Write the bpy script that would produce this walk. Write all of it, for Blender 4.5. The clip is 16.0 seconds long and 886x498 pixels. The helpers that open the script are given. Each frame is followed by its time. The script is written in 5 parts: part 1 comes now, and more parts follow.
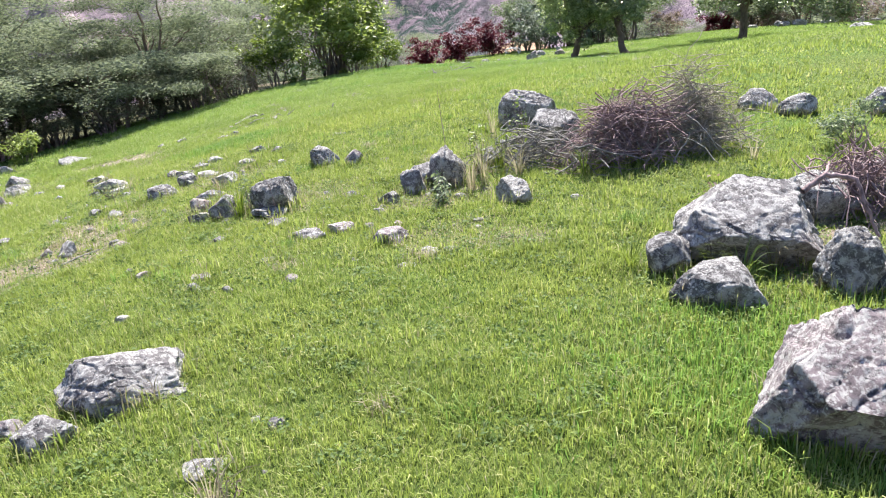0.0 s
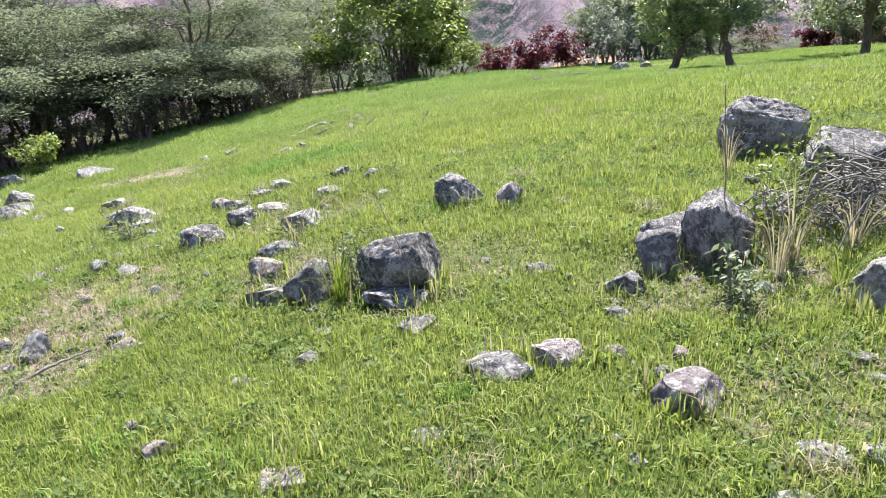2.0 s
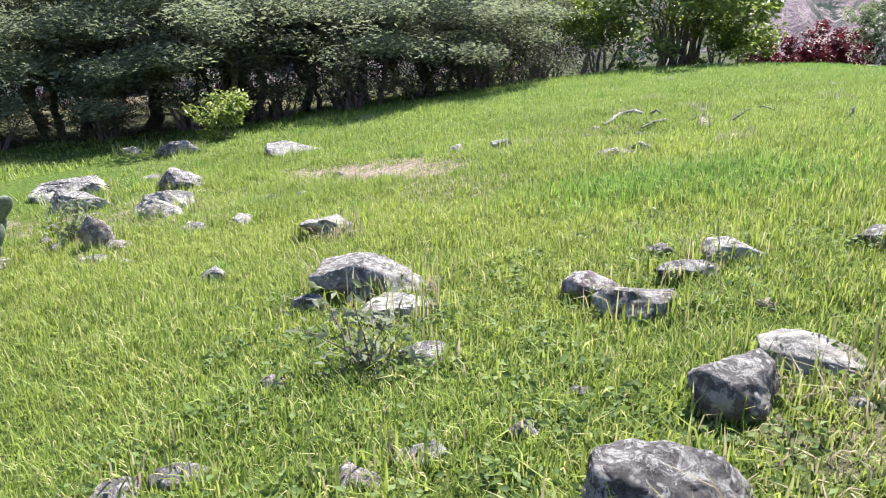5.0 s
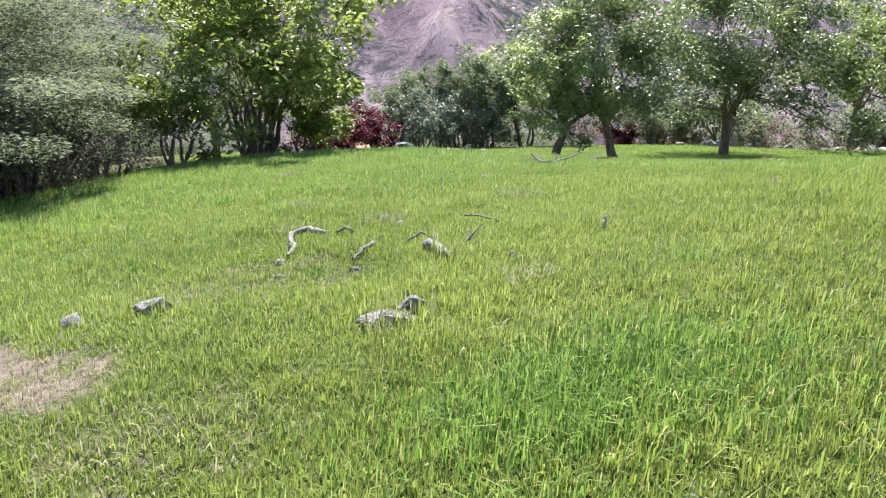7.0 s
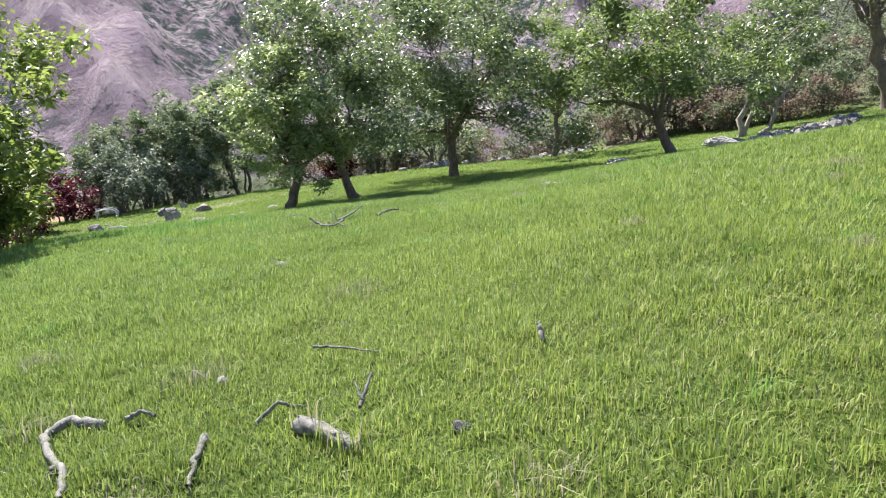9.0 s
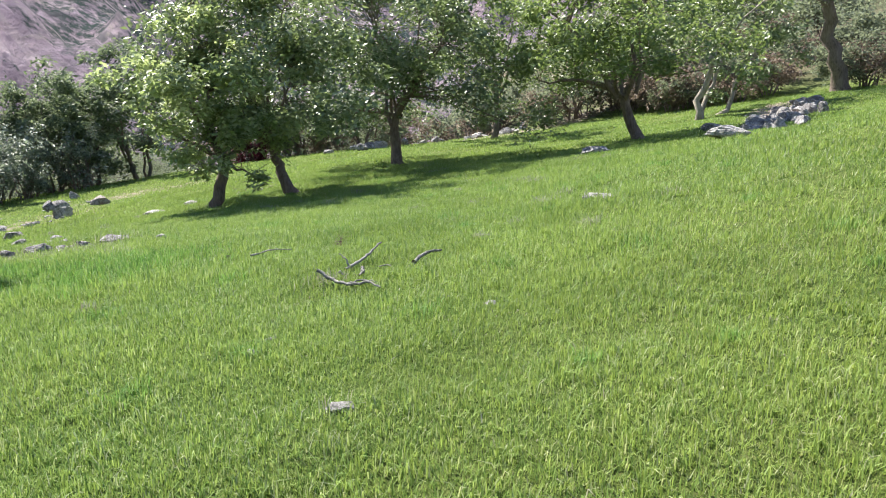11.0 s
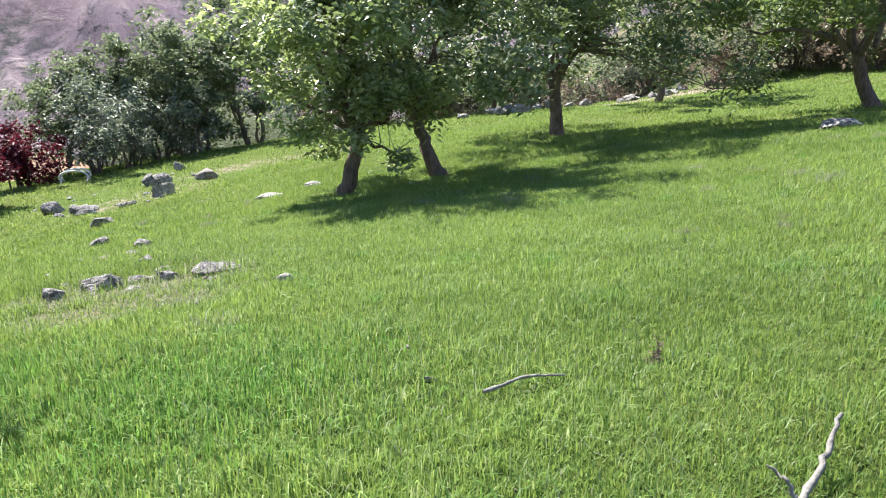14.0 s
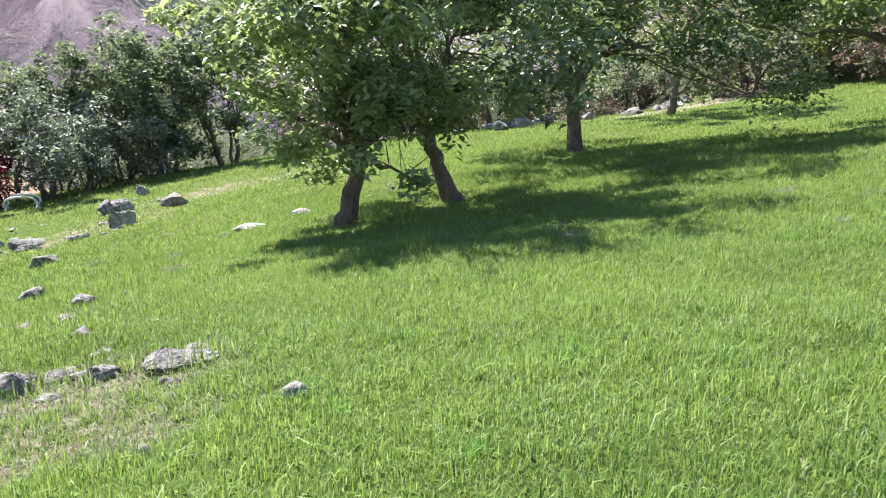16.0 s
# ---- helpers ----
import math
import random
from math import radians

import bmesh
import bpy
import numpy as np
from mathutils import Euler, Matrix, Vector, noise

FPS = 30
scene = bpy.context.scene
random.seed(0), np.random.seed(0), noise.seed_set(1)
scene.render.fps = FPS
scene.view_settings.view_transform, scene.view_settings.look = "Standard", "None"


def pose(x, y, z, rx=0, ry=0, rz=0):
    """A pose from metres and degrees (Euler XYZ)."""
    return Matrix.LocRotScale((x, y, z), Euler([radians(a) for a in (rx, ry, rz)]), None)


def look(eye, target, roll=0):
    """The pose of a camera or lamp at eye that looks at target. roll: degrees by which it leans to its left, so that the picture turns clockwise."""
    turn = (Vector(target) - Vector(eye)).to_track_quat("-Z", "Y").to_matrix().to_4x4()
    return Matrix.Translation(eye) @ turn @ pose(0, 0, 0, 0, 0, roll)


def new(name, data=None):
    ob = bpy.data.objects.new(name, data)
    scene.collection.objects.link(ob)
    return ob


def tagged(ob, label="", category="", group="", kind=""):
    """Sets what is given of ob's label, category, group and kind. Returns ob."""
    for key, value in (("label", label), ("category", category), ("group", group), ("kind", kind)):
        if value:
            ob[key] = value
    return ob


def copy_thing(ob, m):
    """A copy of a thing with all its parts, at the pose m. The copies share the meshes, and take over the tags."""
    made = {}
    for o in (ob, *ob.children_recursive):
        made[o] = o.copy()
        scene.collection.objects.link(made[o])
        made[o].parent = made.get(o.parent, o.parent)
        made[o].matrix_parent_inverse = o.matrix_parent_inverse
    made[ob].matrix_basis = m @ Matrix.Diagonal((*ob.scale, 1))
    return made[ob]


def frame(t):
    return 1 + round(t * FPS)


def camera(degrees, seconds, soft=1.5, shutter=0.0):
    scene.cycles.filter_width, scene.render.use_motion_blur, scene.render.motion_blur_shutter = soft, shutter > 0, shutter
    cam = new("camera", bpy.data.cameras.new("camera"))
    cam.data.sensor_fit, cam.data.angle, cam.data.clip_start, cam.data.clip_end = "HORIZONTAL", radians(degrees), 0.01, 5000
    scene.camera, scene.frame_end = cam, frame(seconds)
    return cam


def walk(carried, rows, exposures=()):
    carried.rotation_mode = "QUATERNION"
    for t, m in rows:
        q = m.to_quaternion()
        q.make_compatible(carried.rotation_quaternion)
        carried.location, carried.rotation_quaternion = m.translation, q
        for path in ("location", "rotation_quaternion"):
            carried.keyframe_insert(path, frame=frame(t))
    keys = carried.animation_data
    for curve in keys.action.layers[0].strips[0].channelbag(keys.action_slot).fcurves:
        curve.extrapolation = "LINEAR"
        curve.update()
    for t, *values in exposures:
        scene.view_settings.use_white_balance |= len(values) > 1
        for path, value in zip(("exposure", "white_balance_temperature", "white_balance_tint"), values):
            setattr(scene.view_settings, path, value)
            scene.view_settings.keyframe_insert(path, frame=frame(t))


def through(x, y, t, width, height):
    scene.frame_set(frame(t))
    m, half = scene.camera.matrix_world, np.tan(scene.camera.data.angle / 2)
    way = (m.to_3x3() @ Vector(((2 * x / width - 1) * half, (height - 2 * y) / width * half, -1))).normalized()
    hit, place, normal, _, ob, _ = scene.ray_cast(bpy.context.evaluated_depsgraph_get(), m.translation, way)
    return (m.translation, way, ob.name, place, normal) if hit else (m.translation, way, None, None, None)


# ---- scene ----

# ---- camera ----
cam = camera(56.80, 16.0, soft=1.1)
PATH = [
    (0, (-0.145, -0.052, 1.855), (0.031, 3.697, 0.473), -4.32),
    (0.5, (-0.393, 0.893, 1.686), (-0.205, 4.652, 0.332), -4.34),
    (1, (-0.631, 1.768, 1.513), (-0.398, 5.509, 0.118), -3.98),
    (1.5, (-0.859, 2.725, 1.318), (-0.717, 6.451, -0.130), -4.25),
    (2, (-1.172, 3.560, 1.230), (-1.158, 7.340, -0.079), -2.85),
    (2.5, (-1.208, 4.160, 1.173), (-1.229, 7.934, -0.152), -1.91),
    (3, (-1.609, 4.991, 1.050), (-2.073, 8.687, -0.408), 0.19),
    (3.5, (-2.073, 5.800, 0.761), (-2.849, 9.444, -0.694), 1.04),
    (3.7, (-2.209, 6.106, 0.669), (-3.005, 9.747, -0.785), 0.69),
    (5.8, (-3.696, 9.090, 0.333), (-4.350, 12.827, -0.934), 0.32),
    (6, (-3.819, 9.330, 0.340), (-4.247, 13.081, -0.982), 0.48),
    (6.5, (-4.009, 10.081, 0.252), (-3.452, 13.905, -0.782), 1.64),
    (7, (-4.208, 10.590, 0.258), (-2.779, 14.214, -0.653), 3.05),
    (7.5, (-4.392, 10.970, 0.224), (-2.562, 14.373, -0.810), 3.73),
    (8, (-4.394, 11.501, 0.224), (-2.432, 14.812, -0.866), 0.52),
    (8.5, (-4.296, 12.124, 0.338), (-2.147, 15.388, -0.515), -1.33),
    (9, (-4.025, 12.730, 0.379), (-1.412, 15.662, -0.380), -2.54),
    (9.2, (-3.954, 12.964, 0.388), (-1.203, 15.767, -0.368), -2.65),
    (11.3, (-2.585, 16.488, 0.534), (0.368, 19.024, -0.386), -1.68),
    (11.5, (-2.392, 16.798, 0.484), (0.553, 19.340, -0.450), -2.00),
    (12, (-2.020, 17.517, 0.511), (0.858, 20.113, -0.476), -2.07),
    (12.5, (-1.699, 18.145, 0.528), (1.147, 20.775, -0.463), -1.49),
    (13, (-1.357, 18.603, 0.495), (1.454, 21.263, -0.517), -0.61),
    (13.5, (-1.055, 19.303, 0.329), (1.495, 22.177, -0.785), -3.24),
    (14, (-0.754, 19.750, 0.339), (1.808, 22.621, -0.754), -1.84),
    (14.5, (-0.383, 20.291, 0.272), (2.256, 23.115, -0.758), -1.92),
    (15, (-0.136, 20.854, 0.131), (2.529, 23.667, -0.862), -0.76),
    (15.5, (0.125, 21.390, 0.067), (2.810, 24.149, -1.020), -0.34),
    (16, (0.366, 21.909, 0.030), (3.039, 24.706, -0.986), -2.02),
]
walk(cam, [(t, look(eye, target, roll)) for t, eye, target, roll in PATH],
     exposures=[(0.0, 1.78), (2.5, 1.68), (6.0, 1.72), (7.5, 1.55), (9.0, 1.46), (11.5, 1.52), (14.0, 1.61), (16.0, 1.70)])

# ---- light ----
SUN_FROM = Vector((0.2, 0.86, 1.12)).normalized()
world = bpy.data.worlds.new("sky")
scene.world = world
world.use_nodes = True
sky = world.node_tree.nodes.new("ShaderNodeTexSky")
sky.sky_type, sky.sun_disc = "NISHITA", False
sky.sun_elevation, sky.sun_rotation = math.asin(SUN_FROM.z), math.atan2(SUN_FROM.x, SUN_FROM.y)
sky.altitude, sky.dust_density = 2000, 1.0
background = world.node_tree.nodes["Background"]
world.node_tree.links.new(sky.outputs[0], background.inputs[0])
background.inputs[1].default_value = 0.1
sun_data = bpy.data.lights.new("sun", "SUN")
sun_data.energy, sun_data.angle, sun_data.color = 5.0, radians(0.5), (1.0, 0.95, 0.86)
sun = new("sun", sun_data)
sun.matrix_world = look(SUN_FROM * 60, (0, 0, 0))

rng = np.random.default_rng(7)


# ---- materials ----
class Nodes:
    """A short way to wire a material."""

    def __init__(self, name):
        self.mat = bpy.data.materials.new(name)
        self.mat.use_nodes = True
        self.tree = self.mat.node_tree
        self.bsdf = self.tree.nodes["Principled BSDF"]
        self.out = self.tree.nodes["Material Output"]

    def add(self, kind, operation="", attribute_name="", blend_type=""):
        node = self.tree.nodes.new("ShaderNode" + kind)
        if operation:
            node.operation = operation
        if attribute_name:
            node.attribute_name = attribute_name
        if blend_type:
            node.data_type, node.blend_type = "RGBA", blend_type
        return node

    def join(self, a, b):
        self.tree.links.new(a, b)

    def coords(self, which="Object"):
        return self.add("TexCoord").outputs[which]

    def noise(self, scale, detail=4.0, rough=0.55, coords=None, distort=0.0):
        node = self.add("TexNoise")
        node.inputs["Scale"].default_value, node.inputs["Detail"].default_value = scale, detail
        node.inputs["Roughness"].default_value, node.inputs["Distortion"].default_value = rough, distort
        self.join(coords if coords else self.coords(), node.inputs["Vector"])
        return node.outputs["Fac"]

    def voronoi(self, scale, coords=None):
        node = self.add("TexVoronoi")
        node.inputs["Scale"].default_value = scale
        self.join(coords if coords else self.coords(), node.inputs["Vector"])
        return node.outputs["Distance"]

    def ramp(self, fac, *stops):
        node = self.add("ValToRGB")
        items = node.color_ramp.elements
        while len(items) < len(stops):
            items.new(0.5)
        for item, (at, colour) in zip(items, stops):
            item.position = at
            item.color = (*colour, 1) if len(colour) == 3 else colour
        self.join(fac, node.inputs["Fac"])
        return node.outputs["Color"]

    def mix(self, fac, a, b, blend="MIX"):
        node = self.add("Mix", blend_type=blend)
        for value, socket in ((fac, node.inputs[0]), (a, node.inputs[6]), (b, node.inputs[7])):
            if isinstance(value, bpy.types.NodeSocket):
                self.join(value, socket)
            elif isinstance(value, (int, float)):
                socket.default_value = value
            else:
                socket.default_value = (*value, 1)
        return node.outputs[2]

    def grey(self, fac, low, high, a=0.0, b=1.0):
        """fac mapped from low..high to a..b."""
        node = self.add("MapRange")
        for value, socket in zip((low, high, a, b), node.inputs[1:5]):
            socket.default_value = value
        self.join(fac, node.inputs[0])
        return node.outputs[0]

    def bump(self, height, strength, distance):
        node = self.add("Bump")
        node.inputs["Strength"].default_value, node.inputs["Distance"].default_value = strength, distance
        self.join(height, node.inputs["Height"])
        self.join(node.outputs["Normal"], self.bsdf.inputs["Normal"])

    def done(self, colour, rough=0.8, specular=0.3):
        if isinstance(colour, bpy.types.NodeSocket):
            self.join(colour, self.bsdf.inputs["Base Color"])
        else:
            self.bsdf.inputs["Base Color"].default_value = (*colour, 1)
        if isinstance(rough, bpy.types.NodeSocket):
            self.join(rough, self.bsdf.inputs["Roughness"])
        else:
            self.bsdf.inputs["Roughness"].default_value = rough
        self.bsdf.inputs["Specular IOR Level"].default_value = specular
        return self.mat

    def leafy(self, colour, through, share=0.35, rough=0.45, specular=0.4):
        """A thin leaf: some of the light passes through it."""
        self.done(colour, rough, specular)
        thin = self.add("BsdfTranslucent")
        self.join(through, thin.inputs["Color"])
        mixed = self.add("MixShader")
        mixed.inputs[0].default_value = share
        self.join(self.bsdf.outputs[0], mixed.inputs[1])
        self.join(thin.outputs[0], mixed.inputs[2])
        self.join(mixed.outputs[0], self.out.inputs["Surface"])
        return self.mat


def ground_material():
    n = Nodes("turf")
    p = n.coords()
    patch = n.noise(0.35, 4, 0.6, p)
    fine = n.noise(24.0, 8, 0.75, p)
    turf = n.ramp(fine, (0.34, (0.032, 0.044, 0.014)), (0.5, (0.105, 0.145, 0.033)), (0.66, (0.225, 0.25, 0.09)))
    lush = n.ramp(fine, (0.34, (0.03, 0.052, 0.012)), (0.52, (0.095, 0.155, 0.03)), (0.68, (0.2, 0.26, 0.07)))
    turf = n.mix(n.grey(patch, 0.42, 0.6), turf, lush)
    soil = n.ramp(n.noise(14.0, 8, 0.7, p), (0.3, (0.15, 0.115, 0.095)), (0.48, (0.31, 0.245, 0.21)), (0.68, (0.46, 0.39, 0.335)))
    mask = n.add("Attribute", attribute_name="bare").outputs["Fac"]
    edge = n.add("Math", operation="ADD")
    n.join(mask, edge.inputs[0])
    n.join(n.grey(n.noise(4.5, 8, 0.75, p), 0.3, 0.7, -0.5, 0.42), edge.inputs[1])
    colour = n.mix(n.grey(edge.outputs[0], 0.35, 0.7), turf, soil)
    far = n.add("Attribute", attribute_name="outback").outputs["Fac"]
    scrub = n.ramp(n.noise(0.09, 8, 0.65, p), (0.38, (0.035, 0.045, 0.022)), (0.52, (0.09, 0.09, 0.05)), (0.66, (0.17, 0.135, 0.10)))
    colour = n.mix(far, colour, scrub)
    n.bump(n.mix(0.5, n.noise(60, 8, 0.75, p), fine), 1.0, 0.06)
    return n.done(colour, 0.95, 0.1)


def grass_material(name, low, mid, high, straw, glow):
    n = Nodes(name)
    p = n.coords()
    each = n.add("NewGeometry").outputs["Random Per Island"]
    tone = n.ramp(each, (0.0, low), (0.45, mid), (0.82, high), (0.92, straw))
    drift = n.noise(0.55, 3, 0.6, p)
    tone = n.mix(n.grey(drift, 0.35, 0.65, 0.0, 0.55), tone, n.mix(0.55, tone, glow))
    deep = n.noise(0.5, 3, 0.6, p)
    tone = n.mix(n.grey(deep, 0.5, 0.64, 0.0, 0.4), tone, low)
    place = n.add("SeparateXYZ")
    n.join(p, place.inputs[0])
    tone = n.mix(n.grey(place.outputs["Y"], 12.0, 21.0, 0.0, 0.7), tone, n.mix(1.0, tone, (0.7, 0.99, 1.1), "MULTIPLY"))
    return n.leafy(tone, n.mix(0.35, tone, glow), 0.42, 0.55, 0.18)


def n_mid(a, b):
    return tuple((x + y) / 2 for x, y in zip(a, b))


def rock_material(name, dark, grey, pale, stain, share):
    n = Nodes(name)
    p = n.coords()
    body = n.ramp(n.noise(5.5, 10, 0.75, p, 0.6), (0.38, dark), (0.52, grey), (0.66, n_mid(grey, pale)))
    blotch = n.grey(n.noise(6.0, 9, 0.68, p, 1.2), 0.51, 0.57, 0.0, 0.85)
    lichen = n.grey(n.noise(27.0, 8, 0.72, p, 0.8), 0.515, 0.55)
    spots = n.grey(n.voronoi(42.0, p), 0.16, 0.36, 1.0, 0.0)
    body = n.mix(blotch, body, pale)
    thin = n.add("Math", operation="MULTIPLY")
    n.join(lichen, thin.inputs[0])
    thin.inputs[1].default_value = 0.75
    body = n.mix(thin.outputs[0], body, n_mid(pale, (0.5, 0.49, 0.485)))
    crust = n.add("Math", operation="MULTIPLY")
    n.join(spots, crust.inputs[0])
    n.join(n.grey(n.noise(5.0, 6, 0.65, p), 0.45, 0.56), crust.inputs[1])
    body = n.mix(crust.outputs[0], body, (0.56, 0.55, 0.545))
    body = n.mix(n.grey(n.noise(2.1, 3, 0.5, p), 0.56, 0.68, 0.0, share), body, stain)
    pits = n.noise(17.0, 12, 0.82, p, 0.4)
    body = n.mix(n.grey(pits, 0.39, 0.47, 0.9, 0.0), body, (0.035, 0.033, 0.037))
    tint = n.add("ObjectInfo").outputs["Random"]
    body = n.mix(n.grey(tint, 0, 1, 0.0, 0.22), body, (0.26, 0.235, 0.245))
    n.bump(n.mix(0.5, pits, n.noise(34, 8, 0.75, p)), 1.0, 0.032)
    return n.done(body, 0.92, 0.2)


def bark_material(name, low, high):
    n = Nodes(name)
    p = n.coords()
    stretch = n.add("Mapping")
    stretch.inputs["Scale"].default_value = (1, 1, 0.22)
    n.join(p, stretch.inputs["Vector"])
    rind = n.noise(26, 6, 0.7, stretch.outputs[0])
    n.bump(rind, 0.8, 0.02)
    return n.done(n.mix(n.grey(n.noise(3, 4, 0.6, p), 0.4, 0.65, 0.0, 0.5), n.ramp(rind, (0.3, low), (0.7, high)), high), 0.9, 0.15)


def leaf_material(name, low, mid, high, glow, share=0.3, rough=0.4, specular=0.5):
    n = Nodes(name)
    each = n.add("NewGeometry").outputs["Random Per Island"]
    tone = n.ramp(each, (0.0, low), (0.5, mid), (0.92, high))
    drift = n.grey(n.noise(0.8, 3, 0.6), 0.4, 0.62, 0.0, 0.5)
    tone = n.mix(drift, tone, mid)
    return n.leafy(tone, n.mix(0.5, tone, glow), share, rough, specular)


def plain_material(name, a, b, scale=8.0, rough=0.8, specular=0.3):
    n = Nodes(name)
    grain = n.noise(scale, 6, 0.65)
    n.bump(grain, 0.4, 0.01)
    return n.done(n.ramp(grain, (0.35, a), (0.65, b)), rough, specular)


def mountain_material():
    n = Nodes("dry_mountainside")
    p = n.coords()
    # dry-grass tones, brightened and tinted lilac to carry the haze of distance
    grass = n.ramp(n.noise(0.035, 10, 0.68, p, 0.5), (0.34, (0.21, 0.16, 0.2)), (0.5, (0.35, 0.275, 0.33)), (0.64, (0.47, 0.39, 0.43)))
    scars = n.grey(n.noise(0.11, 8, 0.7, p, 1.2), 0.56, 0.66)
    grass = n.mix(scars, grass, (0.5, 0.43, 0.41))
    gash = n.add("Mapping")
    gash.inputs["Scale"].default_value, gash.inputs["Rotation"].default_value = (1.0, 0.16, 0.22), (0.0, 0.5, 0.7)
    n.join(p, gash.inputs["Vector"])
    grass = n.mix(n.grey(n.noise(0.22, 6, 0.6, gash.outputs[0], 0.8), 0.55, 0.64, 0.0, 0.35), grass, (0.5, 0.43, 0.42))
    grass = n.mix(n.grey(n.noise(0.16, 6, 0.6, gash.outputs[0], 0.5), 0.38, 0.46, 0.45, 0.0), grass, (0.18, 0.145, 0.19))
    bush = n.grey(n.noise(0.03, 9, 0.75, p), 0.535, 0.58)
    hollow = n.add("Attribute", attribute_name="gully").outputs["Fac"]
    both = n.add("Math", operation="MAXIMUM")
    n.join(n.grey(hollow, 0.5, 0.75), both.inputs[0])
    n.join(bush, both.inputs[1])
    speck = n.add("Math", operation="MULTIPLY")
    n.join(both.outputs[0], speck.inputs[0])
    n.join(n.grey(n.noise(0.3, 6, 0.75, p), 0.42, 0.55), speck.inputs[1])
    colour = n.mix(speck.outputs[0], grass, (0.045, 0.07, 0.065))
    n.bump(n.noise(0.1, 12, 0.72, p, 0.8), 1.0, 5.0)
    return n.done(colour, 0.97, 0.05)


TURF = ground_material()
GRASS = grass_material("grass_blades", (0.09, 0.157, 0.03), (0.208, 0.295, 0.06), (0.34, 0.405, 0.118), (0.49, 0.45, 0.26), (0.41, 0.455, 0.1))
LUSH = grass_material("lush_grass_blades", (0.06, 0.14, 0.028), (0.14, 0.265, 0.05), (0.24, 0.37, 0.09), (0.34, 0.4, 0.15), (0.27, 0.4, 0.075))
STRAW = grass_material("dry_grass", (0.22, 0.185, 0.12), (0.34, 0.295, 0.2), (0.48, 0.43, 0.31), (0.2, 0.22, 0.09), (0.40, 0.35, 0.23))
ROCKS = {
    "grey": rock_material("lichen_rock", (0.062, 0.057, 0.061), (0.17, 0.158, 0.165), (0.43, 0.418, 0.415), (0.28, 0.22, 0.205), 0.5),
    "dark": rock_material("dark_rock", (0.045, 0.042, 0.045), (0.13, 0.122, 0.126), (0.38, 0.37, 0.367), (0.17, 0.15, 0.125), 0.4),
    "pale": rock_material("pale_rock", (0.14, 0.132, 0.127), (0.31, 0.295, 0.28), (0.49, 0.475, 0.455), (0.36, 0.3, 0.25), 0.5),
    "rust": rock_material("rusty_rock", (0.1, 0.08, 0.074), (0.26, 0.21, 0.185), (0.43, 0.385, 0.35), (0.34, 0.18, 0.12), 0.8),
    "lilac": rock_material("mauve_lichen_rock", (0.1, 0.08, 0.09), (0.235, 0.19, 0.207), (0.47, 0.45, 0.45), (0.46, 0.28, 0.2), 0.6),
}
BARK = bark_material("bark", (0.06, 0.046, 0.04), (0.27, 0.215, 0.18))
PALE_BARK = bark_material("pale_bark", (0.13, 0.11, 0.09), (0.42, 0.38, 0.33))
DEADWOOD = bark_material("weathered_wood", (0.055, 0.052, 0.05), (0.33, 0.315, 0.295))
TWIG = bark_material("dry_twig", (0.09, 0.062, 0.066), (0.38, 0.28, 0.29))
CITRUS = leaf_material("orchard_leaf", (0.048, 0.076, 0.038), (0.135, 0.19, 0.082), (0.36, 0.42, 0.25), (0.29, 0.38, 0.11), 0.33, 0.38, 0.6)
# orchard leaf again, with the sun on the near crown put into its colour
LIT_CITRUS = leaf_material("sunlit_orchard_leaf", (0.09, 0.13, 0.06), (0.25, 0.32, 0.14), (0.54, 0.59, 0.38), (0.5, 0.6, 0.19), 0.48, 0.38, 0.6)
LIME = leaf_material("sunny_leaf", (0.055, 0.09, 0.03), (0.135, 0.195, 0.065), (0.32, 0.39, 0.16), (0.3, 0.4, 0.1), 0.38, 0.42, 0.5)
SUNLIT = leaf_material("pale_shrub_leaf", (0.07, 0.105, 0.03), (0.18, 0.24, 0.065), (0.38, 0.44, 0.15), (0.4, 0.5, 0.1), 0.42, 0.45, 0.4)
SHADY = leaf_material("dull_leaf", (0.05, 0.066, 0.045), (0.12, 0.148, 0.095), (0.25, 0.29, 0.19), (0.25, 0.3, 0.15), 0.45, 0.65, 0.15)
ACACIA = leaf_material("acacia_leaf", (0.065, 0.082, 0.058), (0.155, 0.183, 0.125), (0.3, 0.335, 0.235), (0.3, 0.35, 0.19), 0.46, 0.65, 0.15)
SILVER = leaf_material("silvery_leaf", (0.055, 0.08, 0.056), (0.13, 0.165, 0.125), (0.34, 0.39, 0.33), (0.25, 0.3, 0.18), 0.3, 0.5, 0.3)
HEDGE = leaf_material("hedge_leaf", (0.05, 0.076, 0.048), (0.12, 0.165, 0.095), (0.3, 0.35, 0.22), (0.27, 0.34, 0.15), 0.42, 0.5, 0.3)
CRIMSON = leaf_material("crimson_leaf", (0.035, 0.006, 0.011), (0.1, 0.011, 0.024), (0.19, 0.03, 0.05), (0.17, 0.014, 0.032), 0.26, 0.5, 0.3)
THORN = leaf_material("thorn_leaf", (0.03, 0.035, 0.022), (0.07, 0.078, 0.05), (0.14, 0.15, 0.10), (0.1, 0.12, 0.06), 0.25, 0.6, 0.2)
RUSSET = leaf_material("russet_leaf", (0.075, 0.054, 0.044), (0.2, 0.15, 0.12), (0.32, 0.26, 0.2), (0.3, 0.22, 0.16), 0.3, 0.6, 0.2)
WEED = leaf_material("weed_leaf", (0.04, 0.07, 0.015), (0.10, 0.16, 0.025), (0.2, 0.26, 0.05), (0.28, 0.36, 0.04), 0.35, 0.5, 0.4)
